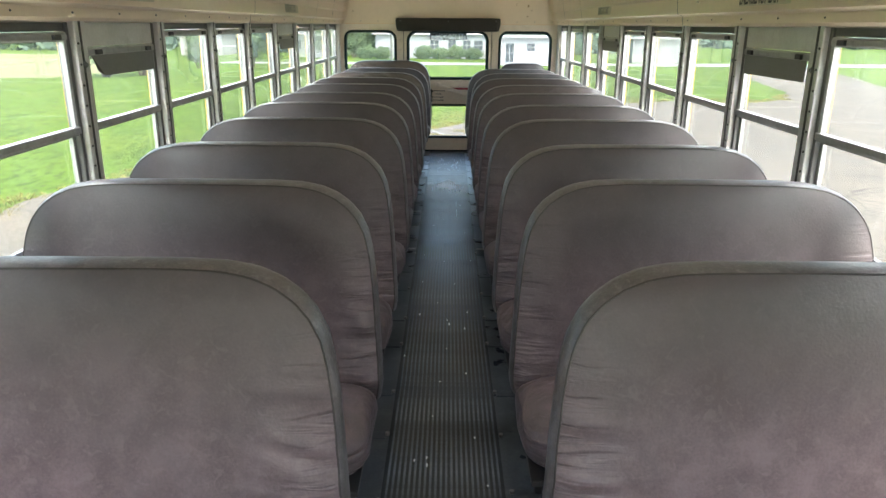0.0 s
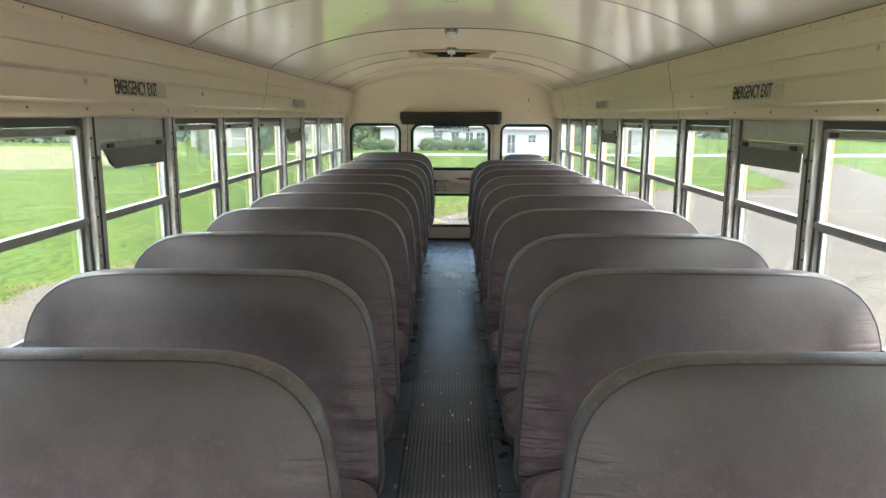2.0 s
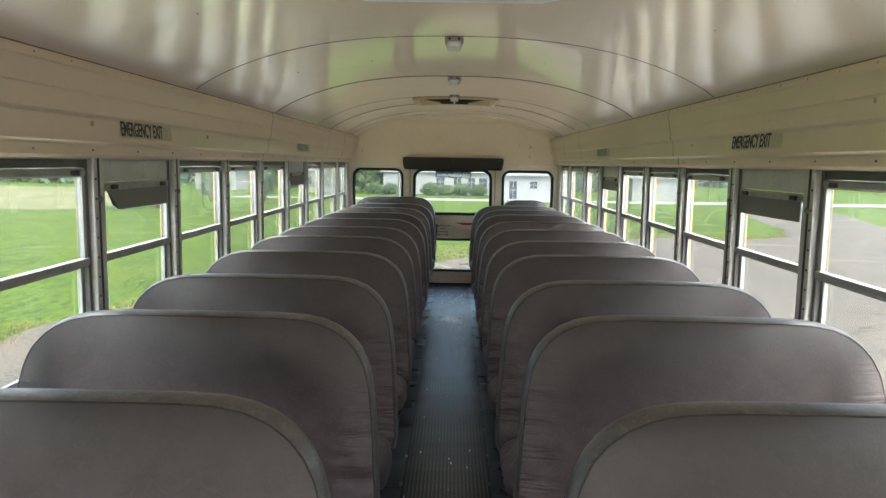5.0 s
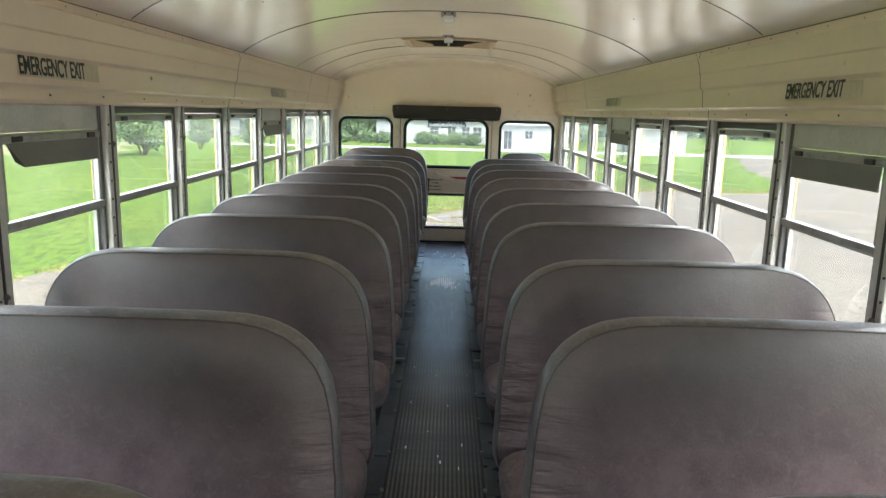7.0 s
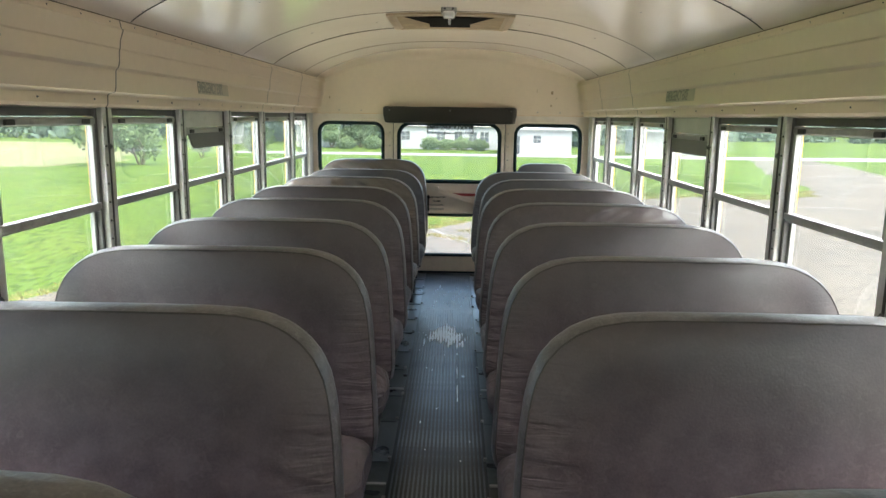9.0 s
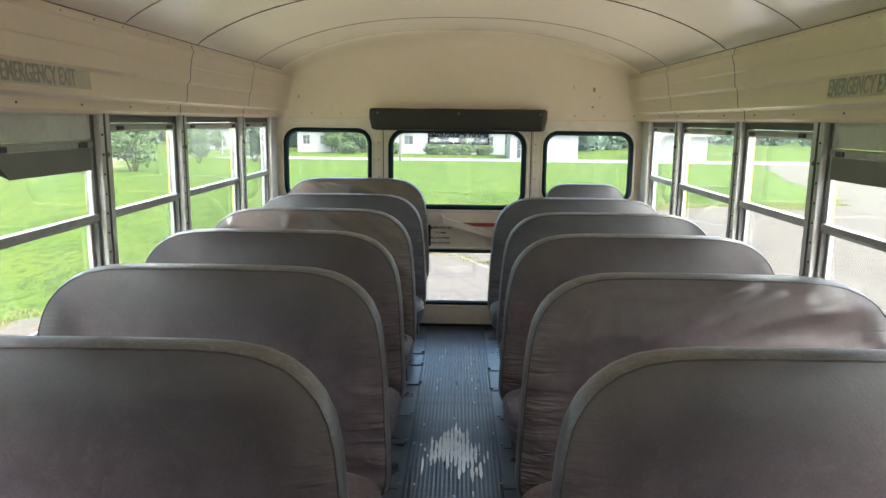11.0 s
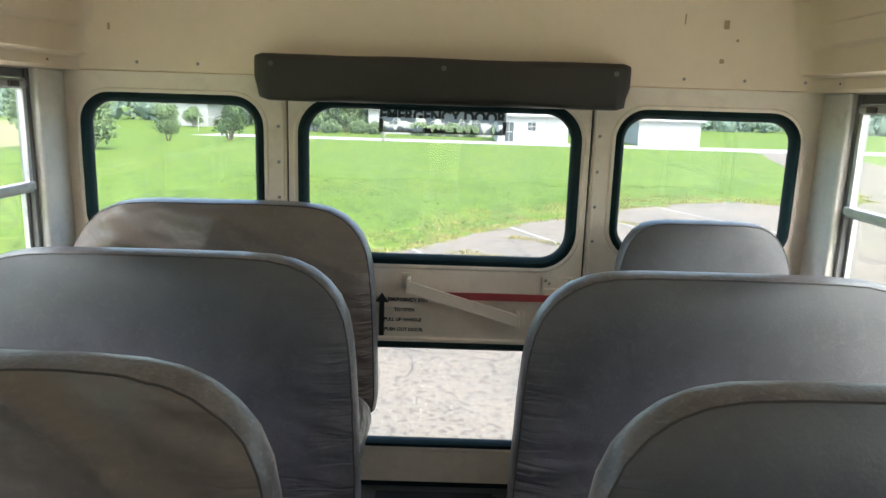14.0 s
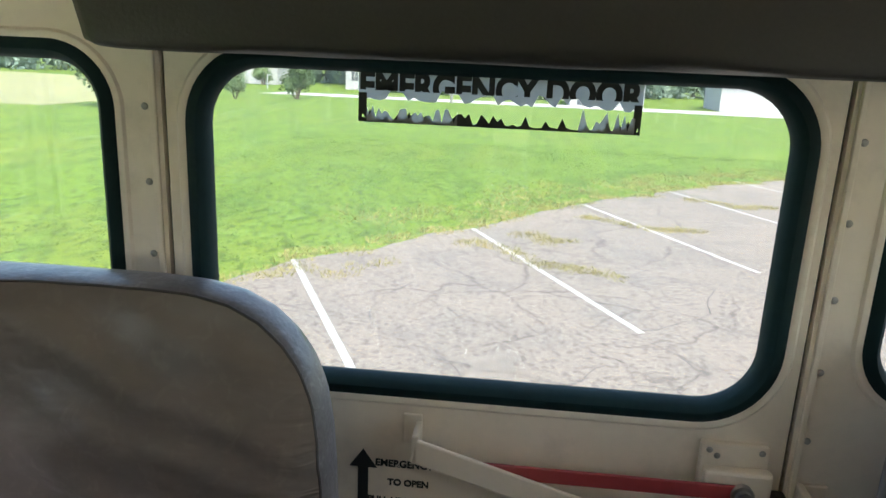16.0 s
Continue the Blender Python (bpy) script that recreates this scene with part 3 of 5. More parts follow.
# ---- rear wall and emergency door ----
WINL, WINR = (-1.121, -0.563, 0.84, 1.3), (0.546, 1.111, 0.84, 1.297)
DOOR = (-0.481, 0.463, 0.02, 1.36)
DWIN, DLOW = (-0.445, 0.43, 0.795, 1.304), (-0.395, 0.385, 0.157, 0.522)
rear = tagged(new("wall_rear"), "cream painted steel rear wall of the bus with rubber-gasket windows", "wall", kind="structure")
part("wall_panel", filled(bmesh.new(), [(-1.2, 0), (DOOR[0] - 0.006, 0), (DOOR[0] - 0.006, 1.369), (-1.2, 1.369)], [round_rect(*WINL, 0.09)], REAR, 0.04), DOORP, rear)
part("wall_panel", filled(bmesh.new(), [(DOOR[1] + 0.006, 0), (1.2, 0), (1.2, 1.369), (DOOR[1] + 0.006, 1.369)], [round_rect(*WINR, 0.09)], REAR, 0.04), DOORP, rear)
part("upper_panel", filled(bmesh.new(), [(-1.2, 1.371), (1.2, 1.371), (1.2, 1.62)] + [(x, arch(x) + 0.06) for x in ARCH_X[::-1]] + [(-1.2, 1.62)], [], REAR - 0.004, 0.04), CREAM, rear, "cream upper panel with screw holes")
part("outer_skin", filled(bmesh.new(), [(-1.25, -0.35), (1.25, -0.35), (1.25, 1.68)] + [(x, arch(x) + 0.08) for x in ARCH_X[::-1]] + [(-1.25, 1.68)], [round_rect(*WINL, 0.09), round_rect(*WINR, 0.09), round_rect(*DWIN, 0.11), round_rect(*DLOW, 0.07)], REAR + 0.045, 0.01), YELLOW, rear, "yellow painted outer steel")
for x0, x1 in ((DOOR[0] - 0.022, DOOR[0] - 0.012), (DOOR[1] + 0.012, DOOR[1] + 0.022)):
    part("door_post_trim", boxed(x0, x1, REAR - 0.006, REAR + 0.001, 0.0, 1.36, 0.002), DOORP, rear)
bm = bmesh.new()
for x, zs in ((-0.512, 6), (0.49, 6)):
    for k in range(zs):
        bmesh.ops.create_icosphere(bm, subdivisions=2, radius=0.0055, matrix=Matrix.Translation((x, REAR - 0.001, 1.216 - 0.111 * k)) @ Matrix.Diagonal((1, 0.5, 1, 1)))
for k in range(13):
    bmesh.ops.create_icosphere(bm, subdivisions=2, radius=0.005, matrix=Matrix.Translation((-1.126 + 0.186 * k, REAR - 0.005, 1.397)) @ Matrix.Diagonal((1, 0.5, 1, 1)))
part("screw", bm, BOLT, rear)
bm = bmesh.new()
for x, z, w, h in ((0.848, 1.56, 0.016, 0.026), (0.843, 1.453, 0.014, 0.013), (0.885, 1.515, 0.008, 0.008), (0.722, 1.573, 0.004, 0.03), (-1.02, 1.5, 0.008, 0.02)):
    box(bm, x - w / 2, x + w / 2, REAR - 0.0052, REAR - 0.0042, z - h / 2, z + h / 2)
part("screw_hole_plug", bm, RUST, rear)


def gasket_window(name, r, corner, label, parent=None, lip=0.023):
    w = parent or tagged(new(name), label, "window", kind="structure")
    x0, x1, z0, z1 = r
    bm = bmesh.new()
    steps = ((0.006, REAR - 0.003), (-0.004, REAR - 0.011), (-lip * 0.45, REAR - 0.012), (-lip * 0.75, REAR - 0.006), (-lip, REAR + 0.006))
    loops = []
    for d, y in steps:
        loops.append([bm.verts.new((p[0], y, p[1])) for p in round_rect(x0 - d, x1 + d, z0 - d, z1 + d, corner + d, 10)])
    loops.append([bm.verts.new((p[0], REAR + 0.02, p[1])) for p in round_rect(x0 + lip, x1 - lip, z0 + lip, z1 - lip, corner - lip, 10)])
    for a, b in zip(loops, loops[1:]):
        for k in range(len(a)):
            j = (k + 1) % len(a)
            bm.faces.new((a[k], a[j], b[j], b[k]))
    bmesh.ops.recalc_face_normals(bm, faces=bm.faces)
    part("gasket", bm, RUBBER, w, "black rubber gasket", smooth=True)
    bm = bmesh.new()
    loops = [[bm.verts.new((p[0], y, p[1])) for p in round_rect(x0 - d, x1 + d, z0 - d, z1 + d, corner + d, 10)] for d, y in ((0.004, REAR - 0.002), (0.009, REAR - 0.005), (0.016, REAR - 0.0045), (0.022, REAR + 0.0025))]
    for a, b in zip(loops, loops[1:]):
        for k in range(len(a)):
            j = (k + 1) % len(a)
            bm.faces.new((a[k], a[j], b[j], b[k]))
    bmesh.ops.recalc_face_normals(bm, faces=bm.faces)
    part("pressed_flange", bm, DOORP, w, smooth=True)
    bm = filled(bmesh.new(), round_rect(x0 + lip - 0.006, x1 - lip + 0.006, z0 + lip - 0.006, z1 - lip + 0.006, corner - lip + 0.006, 10), [], REAR + 0.014, 0.004)
    g = part("pane", bm, REARGLASS, w)
    g.visible_shadow = False
    return w


gasket_window("window_rear_left", WINL, 0.09, "rounded rear bus window with black rubber gasket")
gasket_window("window_rear_right", WINR, 0.09, "rounded rear bus window with black rubber gasket")

door = tagged(new("door_rear"), "closed cream emergency door with two rubber-gasket windows", "door", kind="structure")
bm = filled(bmesh.new(), [(DOOR[0], DOOR[2]), (DOOR[1], DOOR[2]), (DOOR[1], DOOR[3]), (DOOR[0], DOOR[3])], [round_rect(*DWIN, 0.11, 10), round_rect(*DLOW, 0.07, 10)], REAR + 0.002, 0.04)
part("door_leaf", bm, DOORP, door)
gasket_window("", DWIN, 0.11, "", door, 0.026)
gasket_window("", DLOW, 0.07, "", door, 0.02)
bm = bmesh.new()
box(bm, DOOR[0] - 0.0055, DOOR[0] - 0.0005, REAR + 0.012, REAR + 0.04, 0.0, 1.36)
box(bm, DOOR[1] + 0.0005, DOOR[1] + 0.0055, REAR + 0.012, REAR + 0.04, 0.0, 1.36)
box(bm, DOOR[0], DOOR[1], REAR + 0.004, REAR + 0.04, 0.001, 0.018)
part("door_seal", bm, RUBBER, door, "black rubber door seal")
# latch plate, red handle and the guard bar
bm = boxed(0.336, 0.437, REAR - 0.012, REAR + 0.0015, 0.632, 0.762, 0.003)
part("latch_plate", bm, DOORP, door)
part("latch_box", boxed(0.34, 0.44, REAR - 0.034, REAR - 0.012, 0.638, 0.728, 0.006), DOORP, door)
bm = bmesh.new()
for x, z in ((0.348, 0.751), (0.425, 0.751), (0.36, 0.742), (0.345, 0.635), (0.428, 0.635)):
    bmesh.ops.create_icosphere(bm, subdivisions=2, radius=0.005, matrix=Matrix.Translation((x, REAR - 0.013, z)) @ Matrix.Diagonal((1, 0.5, 1, 1)))
cyl(bm, (0.394, REAR - 0.03, 0.697), (0.394, REAR - 0.056, 0.697), 0.012, 8)
cyl(bm, (0.394, REAR - 0.039, 0.697), (0.394, REAR - 0.048, 0.697), 0.017, 16)
part("latch_bolt", bm, BOLT, door, smooth=True)
bm = bmesh.new()
box(bm, -0.01, 0.394, REAR - 0.042, REAR - 0.036, 0.686, 0.71, 0.002)
part("handle", bm, RED, door, "red painted flat steel release handle")
guard = part("guard_bar", boxed(-0.188, 0.188, REAR - 0.052, REAR - 0.045, -0.02, 0.02, 0.003, m=Matrix.Translation((0.085, 0, 0.673)) @ Matrix.Rotation(radians(16.2), 4, "Y")), DOORP, door, "cream steel guard bar over the handle")
bm = bmesh.new()
box(bm, -0.098, -0.088, REAR - 0.052, REAR - 0.001, 0.703, 0.752, 0.003)
box(bm, -0.118, -0.088, REAR - 0.005, REAR + 0.001, 0.712, 0.762, 0.002)
box(bm, 0.257, 0.267, REAR - 0.052, REAR - 0.001, 0.598, 0.645, 0.003)
box(bm, 0.257, 0.285, REAR - 0.005, REAR + 0.001, 0.598, 0.645, 0.002)
part("guard_bracket", bm, DOORP, door)
# the latch bolt and its keeper on the door post
bm = bmesh.new()
box(bm, 0.44, 0.478, REAR - 0.026, REAR - 0.004, 0.628, 0.652, 0.003)
box(bm, 0.446, 0.466, REAR - 0.032, REAR - 0.006, 0.652, 0.69, 0.004)
part("latch_tongue", bm, STEEL, door, "worn black latch tongue")
bm = boxed(0.484, 0.496, REAR - 0.045, REAR + 0.001, 0.598, 0.702, 0.003)
box(bm, 0.496, 0.53, REAR - 0.008, REAR + 0.001, 0.598, 0.702, 0.002)
part("latch_keeper", bm, DOORP, rear, "cream steel latch keeper on the door post")
# arrow and wording
bm = bmesh.new()
box(bm, -0.1905, -0.1735, REAR + 0.0005, REAR + 0.0018, 0.545, 0.66)
vs = [bm.verts.new(p) for p in ((-0.205, REAR + 0.0006, 0.659), (-0.182, REAR + 0.0006, 0.692), (-0.159, REAR + 0.0006, 0.659))]
bm.faces.new(vs)
part("painted_arrow", bm, BLACKINK, door, "black stencilled upward arrow")
for k, (text, x) in enumerate((("EMERGENCY EXIT", -0.096), ("TO OPEN", -0.108), ("PULL UP HANDLE", -0.113), ("PUSH OUT DOOR", -0.11))):
    lettering("lettering", text, 0.0155 if k else 0.0165, BLACKINK, door, pose(x, REAR + 0.001, 0.669 - 0.0338 * k, 90, 0, 0), "black stencilled wording", 0.0006)
# peeling sign on the upper pane
sign = new("window_sign")
tagged(sign, "torn black and grey sticker on the door window, half peeled", "sign")
bm = bmesh.new()
random.seed(4)
def torn(bm, x0, x1, z_edge, z_tear, amp, n, y):
    """A strip with one straight and one ragged edge."""
    top, low = [], []
    for k in range(n + 1):
        x = x0 + (x1 - x0) * k / n
        top.append(bm.verts.new((x, y, z_edge)))
        low.append(bm.verts.new((x, y, z_tear + amp * (random.random() ** 2) * (1 if z_edge > z_tear else 1))))
    for k in range(n):
        bm.faces.new((top[k], top[k + 1], low[k + 1], low[k]))
torn(bm, -0.199, 0.198, 1.283, 1.24, 0.02, 50, REAR + 0.0125)
part("sticker_top", bm, STICKER, sign)
bm = bmesh.new()
torn(bm, -0.199, 0.198, 1.209, 1.212, 0.016, 70, REAR + 0.0125)
torn(bm, -0.199, -0.187, 1.25, 1.212, 0.01, 6, REAR + 0.0122)
torn(bm, 0.187, 0.198, 1.25, 1.212, 0.01, 6, REAR + 0.0122)
part("sticker_bottom", bm, BLACKINK, sign)
bm = bmesh.new()
torn(bm, -0.187, -0.057, 1.21, 1.213, 0.02, 30, REAR + 0.0119)
part("torn_shred", bm, STICKER, sign)
bm = bmesh.new()
torn(bm, 0.113, 0.19, 1.21, 1.213, 0.03, 16, REAR + 0.0119)
part("torn_shred", bm, STICKER, sign)
cap = lettering("lettering", "EMERGENCY DOOR", 0.052, BLACKINK, sign, pose(-0.001, REAR + 0.011, 1.259, 90, 0, 0) @ Matrix.Diagonal((0.84, 1, 1, 1)), "bold black capitals, torn through the middle", 0.0022)
bm = bmesh.new()
bm.from_mesh(cap.data)
bmesh.ops.bisect_plane(bm, geom=bm.verts[:] + bm.edges[:] + bm.faces[:], plane_co=(0, -0.005, 0), plane_no=(0, -1, 0), clear_outer=True)
bm.to_mesh(cap.data)
bm.free()
solid(sign.children[0], 0.0006)

# padded header over the door
bm = bmesh.new()
rows = []
for k in range(41):
    t = -1 + 2 * k / 40
    x = -0.005 + 0.556 * math.copysign(abs(t) ** 0.8, t)
    e = max(0.0, 1 - max(0.0, (abs(x + 0.005) - 0.525) / 0.0315) ** 3) ** 0.4 if k not in (0, 40) else 0.45
    rows.append([])
    for j in range(25):
        a_ = math.tau * j / 24
        c, q = math.cos(a_), math.sin(a_)
        yy = math.copysign(abs(c) ** 0.35, c) * 0.047
        zz = math.copysign(abs(q) ** 0.3, q) * 0.068
        wob = 0.003 * noise.noise((x * 6, j * 0.5, 2))
        rows[-1].append((x + (0.012 if t < 0 else -0.012) * (zz < -0.03) * (abs(t) > 0.93), REAR - 0.053 + (yy + wob) * (0.35 + 0.65 * e if yy < 0 else 1), 1.364 + (zz + wob) * (0.82 + 0.18 * e)))
grid(bm, rows)
for r in (rows[0], rows[-1]):
    bm.faces.new([bm.verts.new(p) for p in r[:-1]])
bmesh.ops.remove_doubles(bm, verts=bm.verts, dist=0.0005)
bmesh.ops.recalc_face_normals(bm, faces=bm.faces)
pad = tagged(part("crash_pad", bm, PAD, smooth=True, angle=60), "dark brown vinyl crash pad screwed above the emergency door", "crash pad")
for x in (-0.508, -0.002, 0.505):
    bm = bmesh.new()
    bmesh.ops.create_icosphere(bm, subdivisions=2, radius=0.008, matrix=Matrix.Translation((x, REAR - 0.1, 1.402)) @ Matrix.Diagonal((1, 0.4, 1, 1)))
    part("screw", bm, ALU_DARK, pad)


# ---- side windows ----
def window_unit(k, s, y0, y1, dropped):
    """One split-sash aluminium window between two posts."""
    w = tagged(new("window_%s_%d" % ("left" if s < 0 else "right", k)), "split-sash aluminium bus window, its top sash slid down a little, grey film strip" if dropped else "closed split-sash aluminium bus window", "window", "side windows", "structure")
    top = 1.256 if dropped else 1.307
    def sheet(z0, z1, a, b, mat, name, x0, x1, bev=0.002, label=""):
        bm = boxed(a, b, x0, x1, z0, z1, bev)
        return part(name, to_side(bm, s), mat, w, label)
    # fixed channel
    sheet(0.72, 1.365, y0, y0 + 0.018, ALU_DARK, "channel", 1.188, 1.222)
    sheet(0.72, 1.365, y1 - 0.018, y1, ALU_DARK, "channel", 1.188, 1.222)
    # lower sash
    bm = ring(bmesh.new(), [(y0 + 0.018, 0.722), (y1 - 0.018, 0.722), (y1 - 0.018, 1.034), (y0 + 0.018, 1.034)], [(y0 + 0.034, 0.74), (y1 - 0.034, 0.74), (y1 - 0.034, 1.018), (y0 + 0.034, 1.018)], 1.206, 1.22)
    part("lower_sash", to_side(bm, s), SASH, w)
    # upper sash
    bm = ring(bmesh.new(), [(y0 + 0.018, 1.012), (y1 - 0.018, 1.012), (y1 - 0.018, top + 0.028), (y0 + 0.018, top + 0.028)], [(y0 + 0.036, 1.04), (y1 - 0.036, 1.04), (y1 - 0.036, top), (y0 + 0.036, top)], 1.19, 1.205)
    part("upper_sash", to_side(bm, s), SASH, w)
    sheet(1.019, 1.043, y0 + 0.016, y1 - 0.016, SASH, "meeting_rail", 1.182, 1.204, 0.004)
    sheet(top + 0.003, top + 0.024, y0 + 0.02, y1 - 0.02, SASH, "top_rail", 1.184, 1.204, 0.004)
    for y in (y0 + 0.09, y1 - 0.09):
        sheet(top + 0.004, top + 0.021, y - 0.022, y + 0.022, STEEL, "latch", 1.176, 1.19, 0.003, "black window latch")
    if dropped:
        sheet(top + 0.03, 1.366, y0 + 0.002, y1 - 0.002, ALU, "filler_panel", 1.192, 1.21, 0.002)
        sheet(0.72, 0.742, y0 + 0.04, y1 - 0.04, RED, "release_bar", 1.168, 1.19, 0.005, "red emergency release bar")
        film = [(y0 + 0.04, top + 0.002), (y1 - 0.036, top + 0.002), (y1 - 0.036, top - 0.07), (y0 + (0.12 if s < 0 else 0.042), top - 0.068)]
        part("film_strip", to_side(filled(bmesh.new(), film, [], 1.186, 0.002), s), GREYFILM, w, "dull grey film strip with a folded corner")
        flap = [] if s > 0 else [(y0 + 0.04, top), (y0 + 0.122, top - 0.069), (y0 + 0.075, top - 0.05)]
        flap and part("folded_corner", to_side(filled(bmesh.new(), flap, [], 1.182, 0.002), s), STEEL, w, "dark back of the folded film corner")
    for z0, z1, x in ((0.738, 1.02, 1.212), (1.038, top + 0.002, 1.197)):
        g = sheet(z0, z1, y0 + 0.03, y1 - 0.03, GLASS, "pane", x, x + 0.003, 0.0)
        g.visible_shadow = False
    sheet(top + 0.03, 1.37, y0, y1, ALU_DARK, "head_rail", 1.196, 1.225)
    return w


def post(s, y, first):
    w = tagged(new("window_post"), "dull aluminium post between bus windows with round catches", "window post", "window posts", "structure")
    bm = boxed(y - 0.034, y - 0.006, 1.168, 1.232, 0.72, 1.372, 0.004)
    box(bm, y + 0.004, y + 0.044, 1.172, 1.232, 0.72, 1.372, 0.004)
    part("post", to_side(bm, s), ALU, w)
    part("seam", to_side(boxed(y - 0.0065, y + 0.0045, 1.1675, 1.225, 0.722, 1.37), s), STEEL, w, "dark joint between the two halves of the post")
    part("outer_post", to_side(boxed(y - 0.02, y + 0.028, 1.233, 1.239, 0.71, 1.375), s), YELLOW, w, "yellow painted outer post")
    for z in (1.233, 0.85):
        bm = bmesh.new()
        cyl(bm, (y - 0.001, 1.186, z), (y - 0.001, 1.164, z), 0.011, 14)
        cyl(bm, (y - 0.001, 1.166, z), (y - 0.001, 1.158, z), 0.006, 10)
        part("catch", to_side(bm, s), ALU_DARK, w, smooth=True)
    bm = bmesh.new()
    for k in range(9):
        cyl(bm, (y - 0.026, 1.174, 0.78 + 0.065 * k), (y - 0.026, 1.1645, 0.78 + 0.065 * k), 0.004, 6)
    part("screw", to_side(bm, s), STEEL, w)
    return w


POSTS = {-1: [1.955, 2.63, 3.312, 3.985, 4.69, 5.36, 6.05, 6.9], 1: [1.95, 2.615, 3.304, 4.0, 4.695, 5.37, 6.055, 6.91]}
for s in (-1, 1):
    side_wall = bpy.data.objects["wall_left" if s < 0 else "wall_right"]
    ys = [POSTS[s][0] - 0.685 * k for k in range(7, 0, -1)] + POSTS[s]
    end = 7.465
    for k, (y, y2) in enumerate(zip(ys, ys[1:] + [end + 0.034])):
        post(s, y, k)
        window_unit(k + 1, s, y + 0.044, y2 - 0.034, k in (3, 7, 11))
    part("corner_post", to_side(boxed(end, 7.62, 1.165, 1.236, 0.72, 1.372, 0.01), s), PALE_ALU, side_wall)
    part("corner_post", to_side(boxed(FRONT, ys[0] - 0.05, 1.17, 1.236, 0.72, 1.372), s), ALU, side_wall)

# plain front end with the windscreen behind the camera
fw = tagged(part("wall_front", filled(bmesh.new(), [(-1.25, -0.35), (1.25, -0.35), (1.25, 1.68)] + [(x, arch(x) + 0.08) for x in ARCH_X[::-1]] + [(-1.25, 1.68)], [round_rect(-1.05, 1.05, 0.65, 1.55, 0.1)], FRONT - 0.03, 0.03), CREAM), "plain cream front end of the bus with a windscreen opening", "wall", kind="structure")


# ---- roof hatch, lamps and vent ----
hatch = tagged(new("roof_hatch"), "white plastic roof escape hatch with a red release handle", "roof hatch")
bm = bmesh.new()
def oct_loop(x0, x1, y0, y1, c, z):
    return [bm.verts.new(p) for p in ((x0 + c, y0, z), (x1 - c, y0, z), (x1, y0 + c, z), (x1, y1 - c, z), (x1 - c, y1, z), (x0 + c, y1, z), (x0, y1 - c, z), (x0, y0 + c, z))]
lo = [oct_loop(-0.354, 0.354, 1.21, 1.925, 0.07, 1.9), oct_loop(-0.354, 0.354, 1.21, 1.925, 0.07, 1.88), oct_loop(-0.344, 0.344, 1.22, 1.915, 0.07, 1.873), oct_loop(-0.325, 0.325, 1.25, 1.88, 0.06, 1.874), oct_loop(-0.315, 0.315, 1.26, 1.87, 0.06, 1.88), oct_loop(-0.29, 0.29, 1.29, 1.835, 0.06, 1.93), oct_loop(-0.285, 0.285, 1.295, 1.83, 0.06, 2.0)]
for a, b in zip(lo, lo[1:]):
    for k in range(8):
        bm.faces.new((a[k], a[(k + 1) % 8], b[(k + 1) % 8], b[k]))
bmesh.ops.recalc_face_normals(bm, faces=bm.faces)
solid(part("hatch_frame", bm, WHITEP, hatch), 0.004)
part("hatch_lid", boxed(-0.283, 0.283, 1.297, 1.828, 1.962, 2.03, 0.012), WHITEP, hatch)
bm = bmesh.new()
tube(bm, [(0.22 * math.cos(a), 1.56 + 0.2 * math.sin(a), 1.96) for a in [k * math.tau / 32 for k in range(32)]], 0.008, 8, True)
part("lid_ring", bm, RUBBER, hatch, smooth=True)
part("handle_plate", boxed(-0.05, 0.05, 1.822, 1.832, 1.905, 1.95, 0.003), WHITEP, hatch)
part("release_handle", boxed(-0.009, 0.009, 1.79, 1.824, 1.912, 1.948, 0.005), RED, hatch, "red release handle")

def dome_lamp(y):
    lamp = thing("ceiling_lamp", "small clear ceiling lamp in a chrome frame, unlit", "ceiling lamp", "ceiling lamps", at=(0.0, y, arch(0)))
    bm = bmesh.new()
    box(bm, -0.04, 0.04, -0.045, 0.045, -0.03, 0.0, 0.006)
    part("lamp_base", bm, BOLT, lamp)
    bm = bmesh.new()
    box(bm, -0.031, 0.031, -0.052, 0.03, -0.052, -0.02, 0.012, 3)
    part("lens", bm, LENS, lamp, "ribbed clear lens", True)
    for x in (-0.02, 0.02):
        part("lamp_screw", cyl(bmesh.new(), (x, -0.045, -0.01), (x, -0.049, -0.01), 0.006, 10), STEEL, lamp)
for y in (2.73, 4.12, 5.3):
    dome_lamp(y)

vent = tagged(new("roof_vent"), "stained tan ceiling vent with a broken dark centre", "air vent")
bm = bmesh.new()
VX0, VX1, VY0, VY1 = -0.338, 0.352, 5.45, 6.1
def on_ceiling(x, y, d):
    return (x, y, arch(x) - d)
loops = []
for inset, d in ((0.0, 0.001), (0.0, 0.012), (0.03, 0.016), (0.05, 0.008)):
    pts = []
    for k in range(13):
        pts.append((VX0 + inset + (VX1 - VX0 - 2 * inset) * k / 12, VY0 + inset))
    for k in range(13):
        pts.append((VX1 - inset - (VX1 - VX0 - 2 * inset) * k / 12, VY1 - inset))
    loops.append([bm.verts.new(on_ceiling(x, y, d)) for x, y in pts])
for a, b in zip(loops, loops[1:]):
    for k in range(26):
        bm.faces.new((a[k], a[(k + 1) % 26], b[(k + 1) % 26], b[k]))
bmesh.ops.recalc_face_normals(bm, faces=bm.faces)
part("vent_frame", bm, TAN, vent, "yellowed tan vent frame")
bm = bmesh.new()
